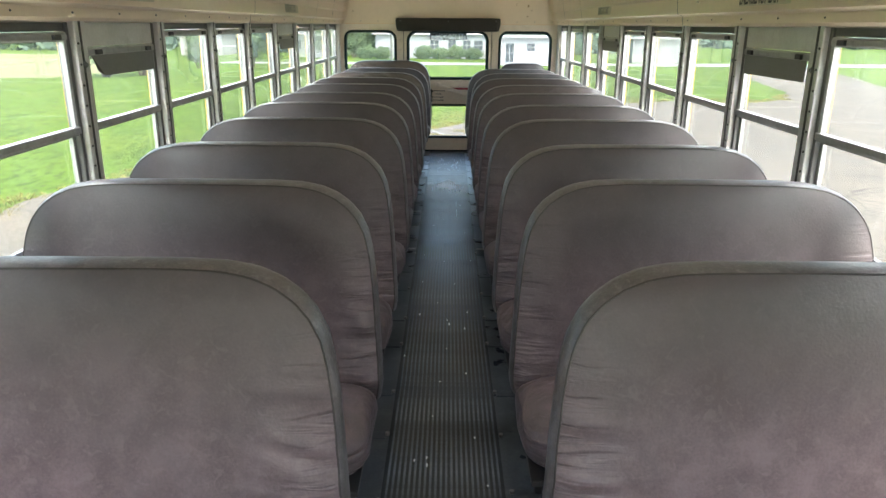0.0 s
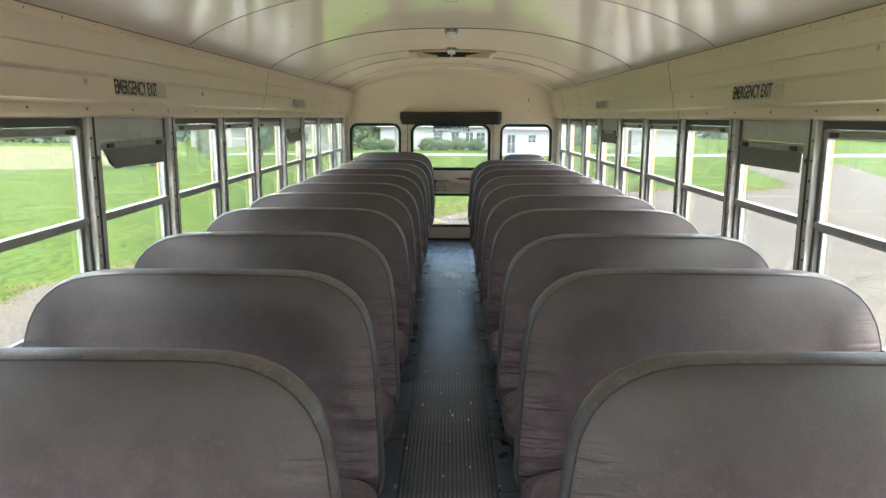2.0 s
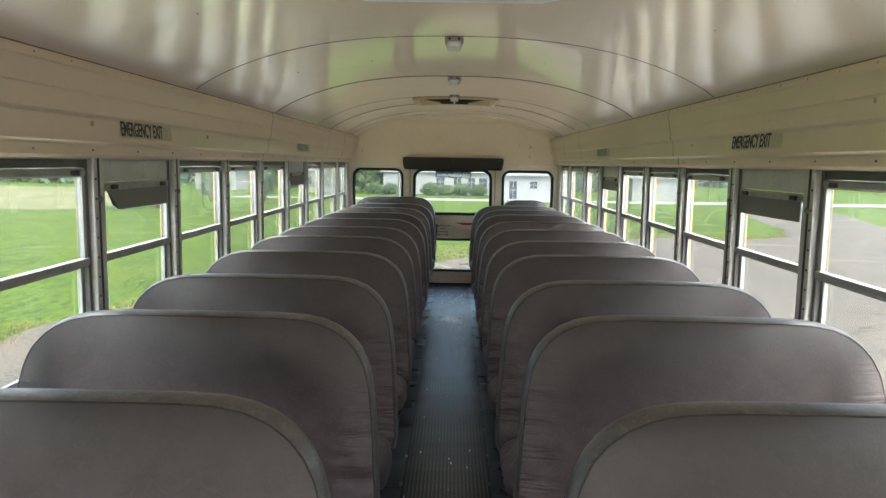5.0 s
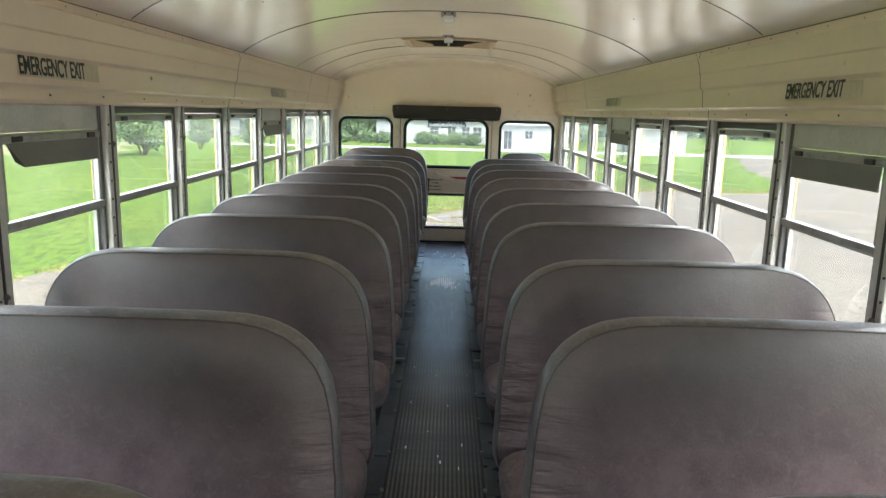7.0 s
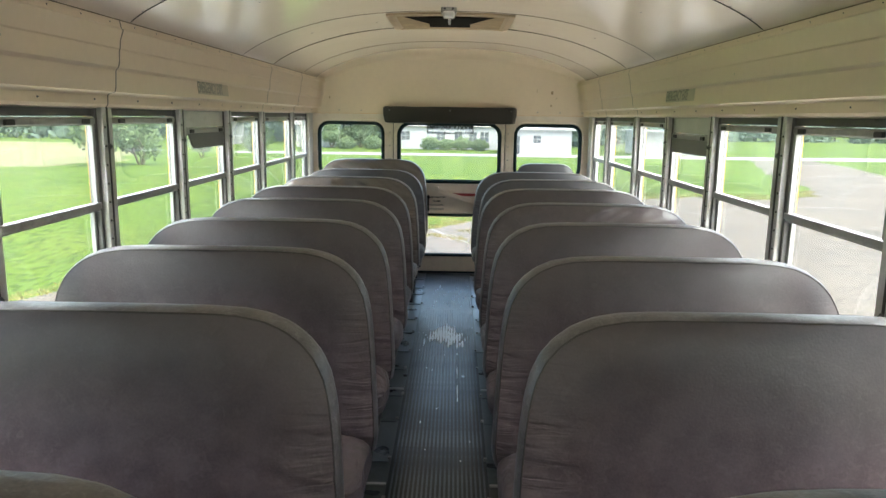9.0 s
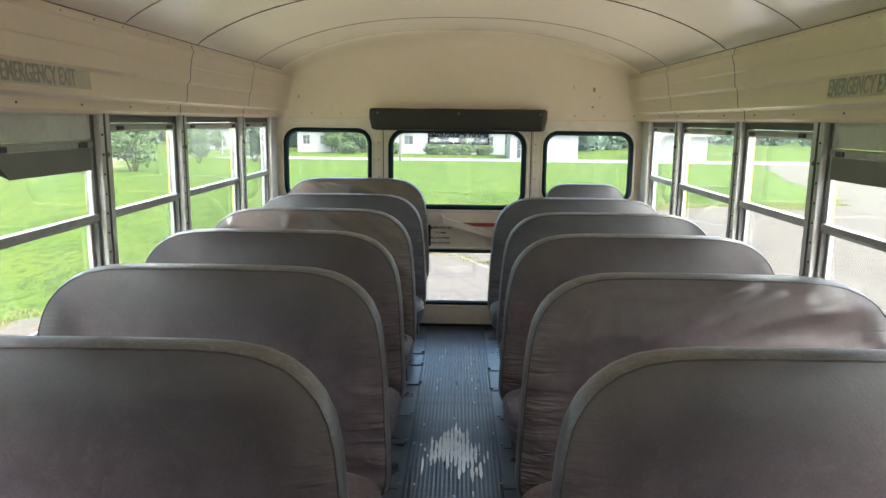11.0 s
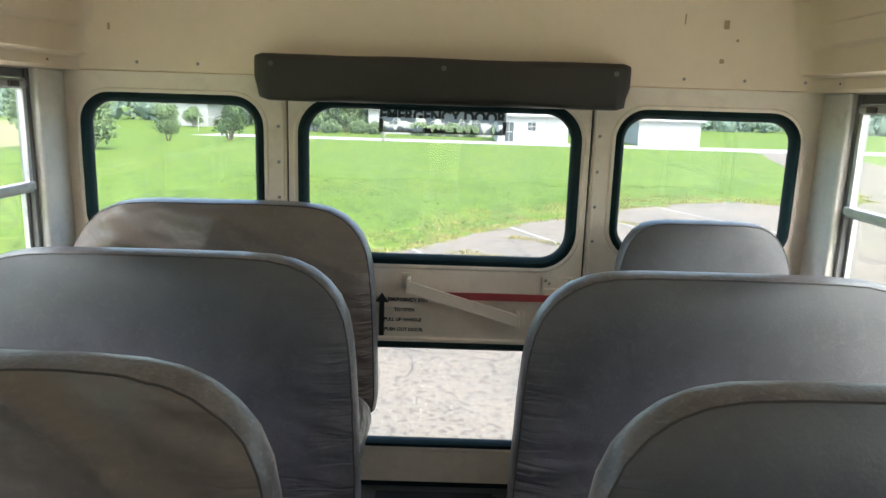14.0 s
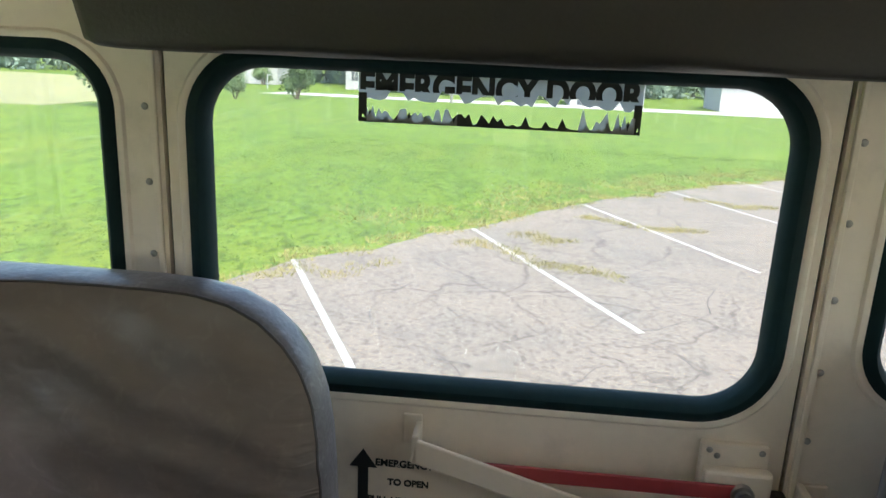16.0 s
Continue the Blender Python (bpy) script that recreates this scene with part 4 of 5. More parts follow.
grid(bm, [[on_ceiling(VX0 + 0.05 + (VX1 - VX0 - 0.1) * k / 12, y, 0.008) for k in range(13)] for y in (VY0 + 0.05, VY1 - 0.05)])
part("filter", bm, RUST, vent, "water-stained tan filter")
bm = bmesh.new()
box(bm, -0.12, 0.12, VY0 + 0.1, VY1 - 0.12, arch(0) - 0.016, arch(0) - 0.009)
for sx in (-1, 1):
    vs = [bm.verts.new((sx * a, y, arch(sx * a) - 0.0125)) for a, y in ((0.12, VY0 + 0.08), (0.25, VY0 + 0.07), (0.12, VY1 - 0.25))]
    bm.faces.new(vs)
part("torn_hole", bm, HOLE, vent, "dark torn hole")
part("hanging_tab", boxed(-0.007, 0.007, VY0 + 0.16, VY0 + 0.19, arch(0) - 0.042, arch(0) - 0.012, 0.002), WHITEP, vent)

# exit labels on the header panels
def exit_label(s, y, faded):
    lb = thing("exit_sticker", "worn black and grey emergency exit sticker over the window" if not faded else "faded emergency exit sticker over the window", "sticker", "exit stickers", at=(s * 1.1205, y, 1.466))
    m = Matrix(((0, 0, -s, 0), (-s, 0, 0, 0), (0, 1, 0, 0), (0, 0, 0, 1))) @ Matrix.Rotation(radians(-4), 4, "X")
    w = 0.345
    bm = boxed(-w / 2, w / 2, -0.028, 0.028, 0.0, 0.0008)
    bmesh.ops.transform(bm, matrix=m, verts=bm.verts)
    part("backing", bm, LABELGREY, lb)
    bm = bmesh.new()
    for k in range(4):
        box(bm, w / 2 + 0.015, w / 2 + 0.075 - 0.01 * (k % 2), -0.02 + 0.012 * k, -0.014 + 0.012 * k, 0.0006, 0.0014)
    box(bm, w / 2, w / 2 + 0.09, -0.028, 0.028, 0.0, 0.0006)
    bmesh.ops.transform(bm, matrix=m, verts=bm.verts)
    part("small_print", bm, LABELGREY, lb)
    t = lettering("lettering", "EMERGENCY EXIT", 0.066, FADEDINK if faded else BLACKINK, lb, m @ Matrix.Translation((0, 0, 0.0012)) @ Matrix.Diagonal((0.66, 1.05, 1, 1)), "tall narrow black capitals", 0.0012)
    return lb
exit_label(-1, 2.195, False)
exit_label(1, 2.325, False)
exit_label(-1, 4.93, True)
exit_label(1, 5.06, True)


# ---- seats ----
HALF_OUT = [(0.0, 0.949), (0.2, 0.948), (0.27, 0.944), (0.32, 0.934), (0.362, 0.915), (0.396, 0.888), (0.422, 0.855), (0.441, 0.812), (0.452, 0.76), (0.459, 0.7), (0.465, 0.62), (0.47, 0.53), (0.475, 0.44), (0.477, 0.38), (0.47, 0.335), (0.44, 0.315), (0.35, 0.31), (0.2, 0.31), (0.0, 0.31)]
TILT = math.tan(radians(9))


def outline(width, n=190):
    """The backrest's outline, evenly spaced, clockwise from the top."""
    half = [(x * width / 0.956, z) for x, z in HALF_OUT]
    loop = half + [(-x, z) for x, z in half[-2:0:-1]]
    d = [0.0]
    for a, b in zip(loop, loop[1:] + loop[:1]):
        d.append(d[-1] + math.hypot(a[0] - b[0], a[1] - b[1]))
    out = []
    for k in range(n):
        t = d[-1] * k / n
        i = max(j for j in range(len(loop)) if d[j] <= t)
        f = (t - d[i]) / (d[i + 1] - d[i])
        a, b = loop[i], loop[(i + 1) % len(loop)]
        out.append((a[0] + (b[0] - a[0]) * f, a[1] + (b[1] - a[1]) * f))
    return out


def seat(side, width=1.0, loose=0.0, seed=1, vinyl=None, lift=0.0):
    """A padded bus bench that faces the front; side is -1 left of the aisle, 1 right of it."""
    st = thing("bench_seat", "dark grey-brown vinyl bus bench seat with a tall padded back" if not loose else "grey-brown vinyl bus bench seat with a loose creased cover", "bus seat", "bus seats")
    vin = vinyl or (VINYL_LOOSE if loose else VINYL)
    loop = outline(width)
    cz = 0.6
    def at(p, s_, y):
        x, z = p[0] * s_, cz + (p[1] - cz) * s_
        low = max(0.0, min(1.0, (0.66 - z) / 0.25))
        rim = min(1.0, abs(x) / (width / 2)) ** 2
        w = 0.011 * noise.noise((x * 1.2 + seed * 7.3, z * 16, seed * 3.1)) * low * (0.3 + rim)
        aisle = max(0.0, min(1.0, (-side * x / (width / 2) - 0.62) / 0.3))
        body = max(0.0, min(1.0, (0.8 - z) / 0.2))
        w -= 0.018 * aisle * body * max(0.0, 1 - 2.6 * abs(noise.noise((x * 2.5 + seed * 3.7, z * 15 - side * x * 3, seed * 1.7)))) ** 2
        w += 0.007 * noise.noise((x * 2.4 + seed, z * 3.2, 2.0)) + 0.004 * noise.noise((x * 2 + seed, (z - 0.4 * abs(x)) * 22, seed)) * rim * rim
        if loose:
            u = side * x
            al, ac = 0.93 * u + 0.37 * z, 0.42 * u - 0.91 * z + 0.05 * noise.noise((u * 4, z * 4, seed))
            fold = max(0.0, 1 - 2.6 * abs(noise.noise((al * 1.6 + seed, ac * 6.0, seed)))) ** 1.4
            fine = max(0.0, 1 - 3.0 * abs(noise.noise((al * 3.0 + seed, ac * 13.0, seed * 2.0)))) ** 1.4
            w -= loose * (0.022 * fold + 0.008 * fine) * (0.35 + 0.65 * max(0.0, min(1.0, 0.55 + u * 1.6)))
        return Vector((x, y + w * min(1, (1 - s_) * 9 + (0.3 if y < 0 else 0)) + (z - 0.947) * TILT, z))
    fronts = [(0.1 + 0.878 * (k / 26) ** 0.85, -0.052 + 0.019 * (k / 26) ** 5) for k in range(27)]
    bands = [(0.978, -0.033), (0.987, -0.027), (0.995, -0.014), (1.0, 0.004), (0.997, 0.02), (0.985, 0.032), (0.965, 0.038), (0.9, 0.04), (0.5, 0.041), (0.1, 0.041)]
    def skin(levels, cap):
        bm = bmesh.new()
        vs = [[bm.verts.new(at(p, s_, y)) for p in loop] for s_, y in levels]
        for a, b in zip(vs, vs[1:]):
            for k in range(len(loop)):
                j = (k + 1) % len(loop)
                bm.faces.new((a[k], a[j], b[j], b[k]))
        rim_ = vs[0 if cap == 0 else -1]
        mid = bm.verts.new(sum((v.co for v in rim_), Vector()) / len(rim_))
        for k in range(len(rim_)):
            bm.faces.new((mid, rim_[k], rim_[(k + 1) % len(rim_)]))
        bmesh.ops.recalc_face_normals(bm, faces=bm.faces)
        return bm
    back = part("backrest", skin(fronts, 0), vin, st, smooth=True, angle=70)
    part("back_edge", skin(bands, 1), VINYL_EDGE if not loose else VINYL_EDGE, st, "worn paler vinyl edge band", smooth=True, angle=70)
    bm = bmesh.new()
    tube(bm, [at(p, 0.979, -0.0325) for p in loop], 0.0022, 6, True)
    part("piping", bm, PIPING, st, "dark sewn piping", smooth=True)
    # cushion
    bm = bmesh.new()
    rows = []
    nu, nv = 24, 40
    pw = lambda c, e: math.copysign(abs(c) ** e, c)
    for i in range(nu + 1):
        b_ = -math.pi / 2 + math.pi * i / nu
        row = []
        for j in range(nv + 1):
            a_ = math.tau * j / nv
            x = (width / 2 - 0.008) * pw(math.cos(b_), 0.45) * pw(math.cos(a_), 0.3)
            y = 0.2 * pw(math.cos(b_), 0.45) * pw(math.sin(a_), 0.35)
            z = 0.075 * pw(math.sin(b_), 0.6)
            q = noise.noise((x * 9, y * 9 + seed, z * 20))
            row.append((x * (1 + 0.012 * q), -0.32 + y, 0.365 + z + 0.006 * q - 0.06 * y))
        rows.append(row)
    grid(bm, rows)
    bmesh.ops.remove_doubles(bm, verts=bm.verts, dist=0.0008)
    bmesh.ops.recalc_face_normals(bm, faces=bm.faces)
    part("cushion", bm, vin, st, smooth=True, angle=70)
    part("seat_board", boxed(-width / 2 + 0.03, width / 2 - 0.03, -0.5, -0.13, 0.285, 0.3, 0.003), STEEL, st)
    a = -side * (width / 2 - 0.1)
    o = -side * (width / 2 - 0.03)
    for y in (-0.44, -0.14):
        leg = part("leg", tube(bmesh.new(), [(a, y, 0.29), (a, y, 0.012 - lift)], 0.013, 10), STEEL, st, smooth=True)
        part("foot_plate", boxed(*sorted((a + side * 0.025, o - side * 0.005)), y - 0.022, y + 0.022, -lift, 0.005 - lift, 0.0015), FLOOR, leg)
        for dx in (a + side * 0.02, o - side * 0.01):
            part("bolt", cyl(bmesh.new(), (dx, y, 0.005 - lift), (dx, y, 0.015 - lift), 0.008, 6), BOLT, leg)
    part("brace", tube(bmesh.new(), [(a, -0.44, 0.05), (a, -0.14, 0.27)], 0.009, 8), STEEL, st, smooth=True)
    b = side * (width / 2 - 0.02)
    part("wall_rail", boxed(*sorted((b, b + side * 0.02)), -0.5, -0.12, 0.25, 0.3, 0.003), STEEL, st)
    return st


LEFT_Y = [0.83, 1.535, 2.2, 2.93, 3.64, 4.265, 4.955, 5.625, 6.295, 6.99]
RIGHT_Y = [0.84, 1.58, 2.21, 2.94, 3.56, 4.27, 4.935, 5.635, 6.265, 6.925]
LX = [-0.692] * 8 + [-0.682, -0.665]
RX = [0.716, 0.714] + [0.694] * 6 + [0.69, 0.67]
random.seed(11)
for side, xs, ys, odd in ((-1, LX, LEFT_Y, {8: 2.0, 9: 0.0}), (1, RX, RIGHT_Y, {6: 1.5, 8: 0.0, 9: 0.0})):
    wide = 1.035 if side < 0 else 1.055
    plain = [seat(side, wide, seed=side * 2 + 5 + k) for k in range(3)]
    used = [False] * 3
    for i, y in enumerate(ys):
        m = pose(xs[i] + random.uniform(-0.006, 0.006), y, 0, random.uniform(-0.6, 0.6), 0, random.uniform(-0.8, 0.8))
        if i in odd:
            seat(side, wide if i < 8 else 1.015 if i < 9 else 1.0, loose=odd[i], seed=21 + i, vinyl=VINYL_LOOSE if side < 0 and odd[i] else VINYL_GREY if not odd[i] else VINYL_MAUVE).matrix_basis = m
            continue
        k = i % 3
        if used[k]:
            copy_thing(plain[k], m)
        else:
            plain[k].matrix_basis = m
            used[k] = True
last = seat(-1, 0.95, 2.0, 40, lift=0.05)
last.matrix_basis = pose(-0.645, 7.5, 0.05)
single = seat(1, 0.56, 0.0, 41, VINYL_GREY, 0.03)
tagged(single, "narrow dark grey-brown vinyl single bus seat beside the emergency door")
single.matrix_basis = pose(0.797, 7.5, 0.03)


# ---- outdoors ----
GZ = -1.0


def gz(y):
    """The ground's height: level round the bus, then falling gently to the road."""
    return GZ - 1.4 * min(1.0, max(0.0, (y - 28) / 47))


def two_tone(name, c1, c2, c3, s1, s2, rough, bump, bscale):
    m = material(name, c1, rough, vary=0.25, scale=s2, bump=bump, bump_scale=bscale, wear=c3, wear_amount=0.6, wear_scale=s1, spread=0.4)
    return m
DRY = two_tone("dry_field", (0.16, 0.155, 0.062), None, (0.12, 0.135, 0.045), 0.08, 1.0, 0.95, 0.03, 20)


def ground_material(name, layers, rough, bump, cracks=None):
    """Ground with mottling at several scales: each layer is a colour, a scale, a stretch, a threshold pair and an amount."""
    m = bpy.data.materials.new(name)
    m.use_nodes = True
    n, l = m.node_tree.nodes, m.node_tree.links
    b = n["Principled BSDF"]
    b.inputs["Roughness"].default_value, b.inputs["Specular IOR Level"].default_value = rough, 0.2
    co = n.new("ShaderNodeTexCoord")
    out = None
    for color, scale, stretch, lo, hi, amount in layers:
        mp = n.new("ShaderNodeMapping")
        mp.inputs["Scale"].default_value, mp.inputs["Rotation"].default_value = stretch, (0, 0, 0.8)
        l.new(co.outputs["Object"], mp.inputs["Vector"])
        nz = n.new("ShaderNodeTexNoise")
        nz.inputs["Scale"].default_value, nz.inputs["Detail"].default_value = scale, 5
        l.new(mp.outputs[0], nz.inputs["Vector"])
        mr = n.new("ShaderNodeMapRange")
        mr.inputs["From Min"].default_value, mr.inputs["From Max"].default_value, mr.inputs["To Max"].default_value = lo, hi, amount
        l.new(nz.outputs["Fac"], mr.inputs["Value"])
        mx = n.new("ShaderNodeMixRGB")
        mx.inputs["Color2"].default_value = (*color, 1)
        if out is None:
            mx.inputs["Color1"].default_value = (*color, 1)
        else:
            l.new(out, mx.inputs["Color1"])
        l.new(mr.outputs[0], mx.inputs["Fac"])
        out = mx.outputs["Color"]
    height = nz.outputs["Fac"]
    if cracks:
        color, scale, width = cracks
        dz = n.new("ShaderNodeTexNoise")
        dz.inputs["Scale"].default_value, dz.inputs["Detail"].default_value = scale * 1.7, 4
        l.new(co.outputs["Object"], dz.inputs["Vector"])
        ad = n.new("ShaderNodeMixRGB")
        ad.blend_type = "ADD"
        ad.inputs["Fac"].default_value = 0.45
        l.new(co.outputs["Object"], ad.inputs["Color1"])
        l.new(dz.outputs["Color"], ad.inputs["Color2"])
        vo = n.new("ShaderNodeTexVoronoi")
        vo.feature = "DISTANCE_TO_EDGE"
        vo.inputs["Scale"].default_value = scale
        l.new(ad.outputs[0], vo.inputs["Vector"])
        mk = n.new("ShaderNodeTexNoise")
        mk.inputs["Scale"].default_value = 0.5
        l.new(co.outputs["Object"], mk.inputs["Vector"])
        mm = n.new("ShaderNodeMapRange")
        mm.inputs["From Min"].default_value, mm.inputs["From Max"].default_value = 0.4, 0.6
        mm.inputs["To Min"].default_value, mm.inputs["To Max"].default_value = 0.15, 0.8
        l.new(mk.outputs["Fac"], mm.inputs["Value"])
        cr = n.new("ShaderNodeMapRange")
        cr.inputs["From Min"].default_value, cr.inputs["From Max"].default_value = width, 0.0
        l.new(vo.outputs["Distance"], cr.inputs["Value"])
        pr = n.new("ShaderNodeMath")
        pr.operation = "MULTIPLY"
        l.new(cr.outputs[0], pr.inputs[0])
        l.new(mm.outputs[0], pr.inputs[1])
        mx = n.new("ShaderNodeMixRGB")
        mx.inputs["Color2"].default_value = (*color, 1)
        l.new(out, mx.inputs["Color1"])
        l.new(pr.outputs[0], mx.inputs["Fac"])
        out = mx.outputs["Color"]
    l.new(out, b.inputs["Base Color"])
    bp = n.new("ShaderNodeBump")
    bp.inputs["Distance"].default_value = bump
    l.new(height, bp.inputs["Height"])
    l.new(bp.outputs[0], b.inputs["Normal"])
    return m


GRASS = ground_material("lawn", (((0.078, 0.124, 0.008), 1, (1, 1, 1), 0, 1, 1), ((0.108, 0.138, 0.016), 0.22, (1, 1, 1), 0.46, 0.62, 0.7), ((0.042, 0.084, 0.008), 1.6, (1, 0.35, 1), 0.5, 0.58, 0.65), ((0.092, 0.145, 0.02), 4.5, (1, 0.5, 1), 0.5, 0.58, 0.65), ((0.028, 0.056, 0.004), 8, (1, 0.5, 1), 0.51, 0.6, 0.75)), 0.95, 0.04)
ASPH = ground_material("old_asphalt", (((0.14, 0.118, 0.1), 1, (1, 1, 1), 0, 1, 1), ((0.165, 0.138, 0.114), 0.35, (1, 1, 1), 0.47, 0.62, 0.75), ((0.11, 0.098, 0.088), 1.3, (1, 1, 1), 0.5, 0.66, 0.6), ((0.18, 0.16, 0.142), 26, (1, 1, 1), 0.54, 0.6, 0.5), ((0.05, 0.045, 0.04), 18, (1, 1, 1), 0.54, 0.6, 0.5)), 0.92, 0.004, ((0.045, 0.04, 0.036), 1.1, 0.022))
ROADM = two_tone("pale_concrete", (0.27, 0.265, 0.255), None, (0.22, 0.21, 0.2), 0.2, 1.5, 0.9, 0.004, 60)
LINE = material("road_paint", (0.23, 0.23, 0.22), 0.8, vary=0.15, scale=8, wear=(0.15, 0.14, 0.13), wear_amount=0.8, wear_scale=9)
SIDING = material("white_siding", (0.3, 0.305, 0.305), 0.6, vary=0.05, scale=1)
ROOFM = material("shingle_roof", (0.2, 0.19, 0.18), 0.85, vary=0.2, scale=4)
DARKWIN = material("window_glass_dark", (0.06, 0.07, 0.08), 0.15, vary=0.2, scale=2)
# leaves paled for haze in the air, put in the colour; far ones bluer
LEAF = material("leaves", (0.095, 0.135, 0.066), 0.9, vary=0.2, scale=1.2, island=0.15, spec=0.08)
HAZED_LEAF = material("hazed_far_leaves", (0.1, 0.14, 0.112), 0.9, vary=0.15, scale=0.4, island=0.12, spec=0.08)
BARK = material("bark", (0.12, 0.09, 0.07), 0.9, vary=0.3, scale=8, bump=0.01, bump_scale=20)
WOOD = material("post_wood", (0.15, 0.15, 0.135), 0.9, vary=0.25, scale=10)
CRACK = material("dark_crack", (0.06, 0.055, 0.05), 0.95, vary=0.2)


def sheet_from(outer, z, mat, name, label, cat, thick=0.0):
    bm = bmesh.new()
    vs = [bm.verts.new((x, y, z)) for x, y in outer]
    edges = [bm.edges.new((vs[k], vs[(k + 1) % len(vs)])) for k in range(len(vs))]
    bmesh.ops.triangle_fill(bm, use_beauty=True, edges=edges)
    bmesh.ops.recalc_face_normals(bm, faces=bm.faces)
    for y in (28, 75):
        bmesh.ops.bisect_plane(bm, geom=bm.verts[:] + bm.edges[:] + bm.faces[:], plane_co=(0, y, 0), plane_no=(0, 1, 0))
    for v in bm.verts:
        v.co.z += gz(v.co.y) - GZ
    if bm.faces and sum(f.normal.z for f in bm.faces) < 0:
        bmesh.ops.reverse_faces(bm, faces=bm.faces)
    return tagged(part(name, bm, mat), label, cat, kind="structure")


def ragged(pts, amp, step, seed):
    """A line through points with an uneven run."""
    out = []
    for (x0, y0), (x1, y1) in zip(pts, pts[1:]):
        n = max(1, int(math.hypot(x1 - x0, y1 - y0) / step))
        dx, dy = x1 - x0, y1 - y0
        d = math.hypot(dx, dy)
        for k in range(n):
            f = k / n
            x, y = x0 + dx * f, y0 + dy * f
            w = amp * (noise.noise((x * 0.9, y * 0.9, seed)) + 0.6 * noise.noise((x * 3.1, y * 3.1, seed)))
            out.append((x - dy / d * w, y + dx / d * w))
    return out + [pts[-1]]


bm = bmesh.new()
grid(bm, [[(x, y, gz(y)) for x in (-2500, -60, -20, 0, 20, 60, 2500)] for y in (-2500, -60, -20, 0, 28, 75, 200, 2500)])
ground = tagged(part("ground", bm, GRASS), "bright green mown lawn with paler dry patches", "lawn", kind="structure")
EDGE_LINE = ragged([(-6.2, -40), (-6.0, 0), (-5.8, 9.0), (-5.2, 10.6), (-2.9, 13.25), (-2.4, 14.2), (-1.4, 15.3), (-0.42, 16.5), (1.3, 18.8), (3.1, 20.7), (5.0, 22.3), (7.2, 23.6), (9.6, 23.2), (11.4, 24.4), (12.5, 26.6), (13.6, 30.5), (16.2, 39.0), (17.5, 42.5), (21.6, 53.5), (25.0, 62.0), (27.0, 68.6)], 0.28, 0.35, 3.0)
lot = sheet_from(EDGE_LINE + [(33, 68.9), (29, 57), (27.3, 52), (23, 41), (19.5, 33), (18.2, 29.7), (19, 27.5), (22, 26), (30, 25.0), (60, 22), (60, -40)], GZ + 0.012, ASPH, "parking_lot", "pale worn asphalt parking lot with fine cracks", "asphalt")
road = sheet_from(ragged([(-22, 67.5), (20, 68.0), (60, 70.0), (160, 77)], 0.1, 2.0, 5.0) + ragged([(160, 89), (60, 79.5), (20, 77.0), (-22, 75.5)], 0.1, 2.0, 6.0), GZ + 0.018, ROADM, "road", "pale concrete road beyond the lawn", "road")
field = sheet_from(ragged([(-19, 34.5), (-24, 31.5), (-150, 29), (-150, 100), (-45, 90), (-26, 60), (-20, 44), (-19, 34.5)], 1.2, 2.0, 7.0), GZ + 0.006, DRY, "field", "dry tan field beyond the lawn", "field")
# parking lines
for x0, y0 in ((-2.37, 14.3), (-0.45, 16.45), (1.3, 18.77), (3.1, 20.7), (4.9, 22.5)):
    d = Vector((0.424, -0.906, 0)).normalized()
    nrm = Vector((-d.y, d.x, 0)) * 0.036
    bm = bmesh.new()
    rows = []
    for k in range(31):
        p = Vector((x0, y0, GZ + 0.017)) + d * (4.1 * k / 30)
        j = 0.012 * noise.noise((x0, k * 0.7, 1.0))
        rows.append([tuple(p - nrm * (1 + j * 8)), tuple(p + nrm * (1 - j * 8))])
    grid(bm, rows)
    bmesh.ops.recalc_face_normals(bm, faces=bm.faces)
    tagged(part("parking_line", bm, LINE), "worn white parking line painted on asphalt", "parking line", "parking lines", "structure")
# grass tufts along the lot's edge and in its cracks
random.seed(5)
def tufts(spots, name, label, tall=0.06):
    verts, faces = [], []
    for x, y, r, n in spots:
        for _ in range(n):
            a, d = random.uniform(0, math.tau), r * math.sqrt(random.random())
            px, py, h, t = x + d * math.cos(a), y + d * math.sin(a), random.uniform(0.3, 1.0) * tall, random.uniform(0, math.tau)
            wx, wy, lx, ly = 0.008 * math.cos(t), 0.008 * math.sin(t), random.uniform(-0.05, 0.05), random.uniform(-0.05, 0.05)
            i = len(verts)
            verts += [(px - wx, py - wy, GZ), (px + wx, py + wy, GZ), (px + lx, py + ly, GZ + h)]
            faces.append((i, i + 1, i + 2))
    me = bpy.data.meshes.new(name)
    me.from_pydata(verts, [], faces)
    me.materials.append(TUFT)
    return tagged(new(name, me), label, "grass", kind="stuff")
TUFT = material("grass_blades", (0.19, 0.165, 0.05), 0.8, vary=0.3, scale=1.5, island=0.5, wear=(0.27, 0.21, 0.09), wear_amount=0.9, wear_scale=1.2)
spots = [(x + random.uniform(-0.2, 0.1), y + random.uniform(-0.1, 0.2), 0.26, 110) for x, y in EDGE_LINE if 4 < y < 26]
spots += [(x - random.uniform(0, 1.4), y + random.uniform(0, 1.4), 0.35, 45) for x, y in EDGE_LINE if 15.5 < y < 24 for _ in range(3)]
tufts(spots, "edge_grass", "ragged green and dry grass along the asphalt edge")
spots = []
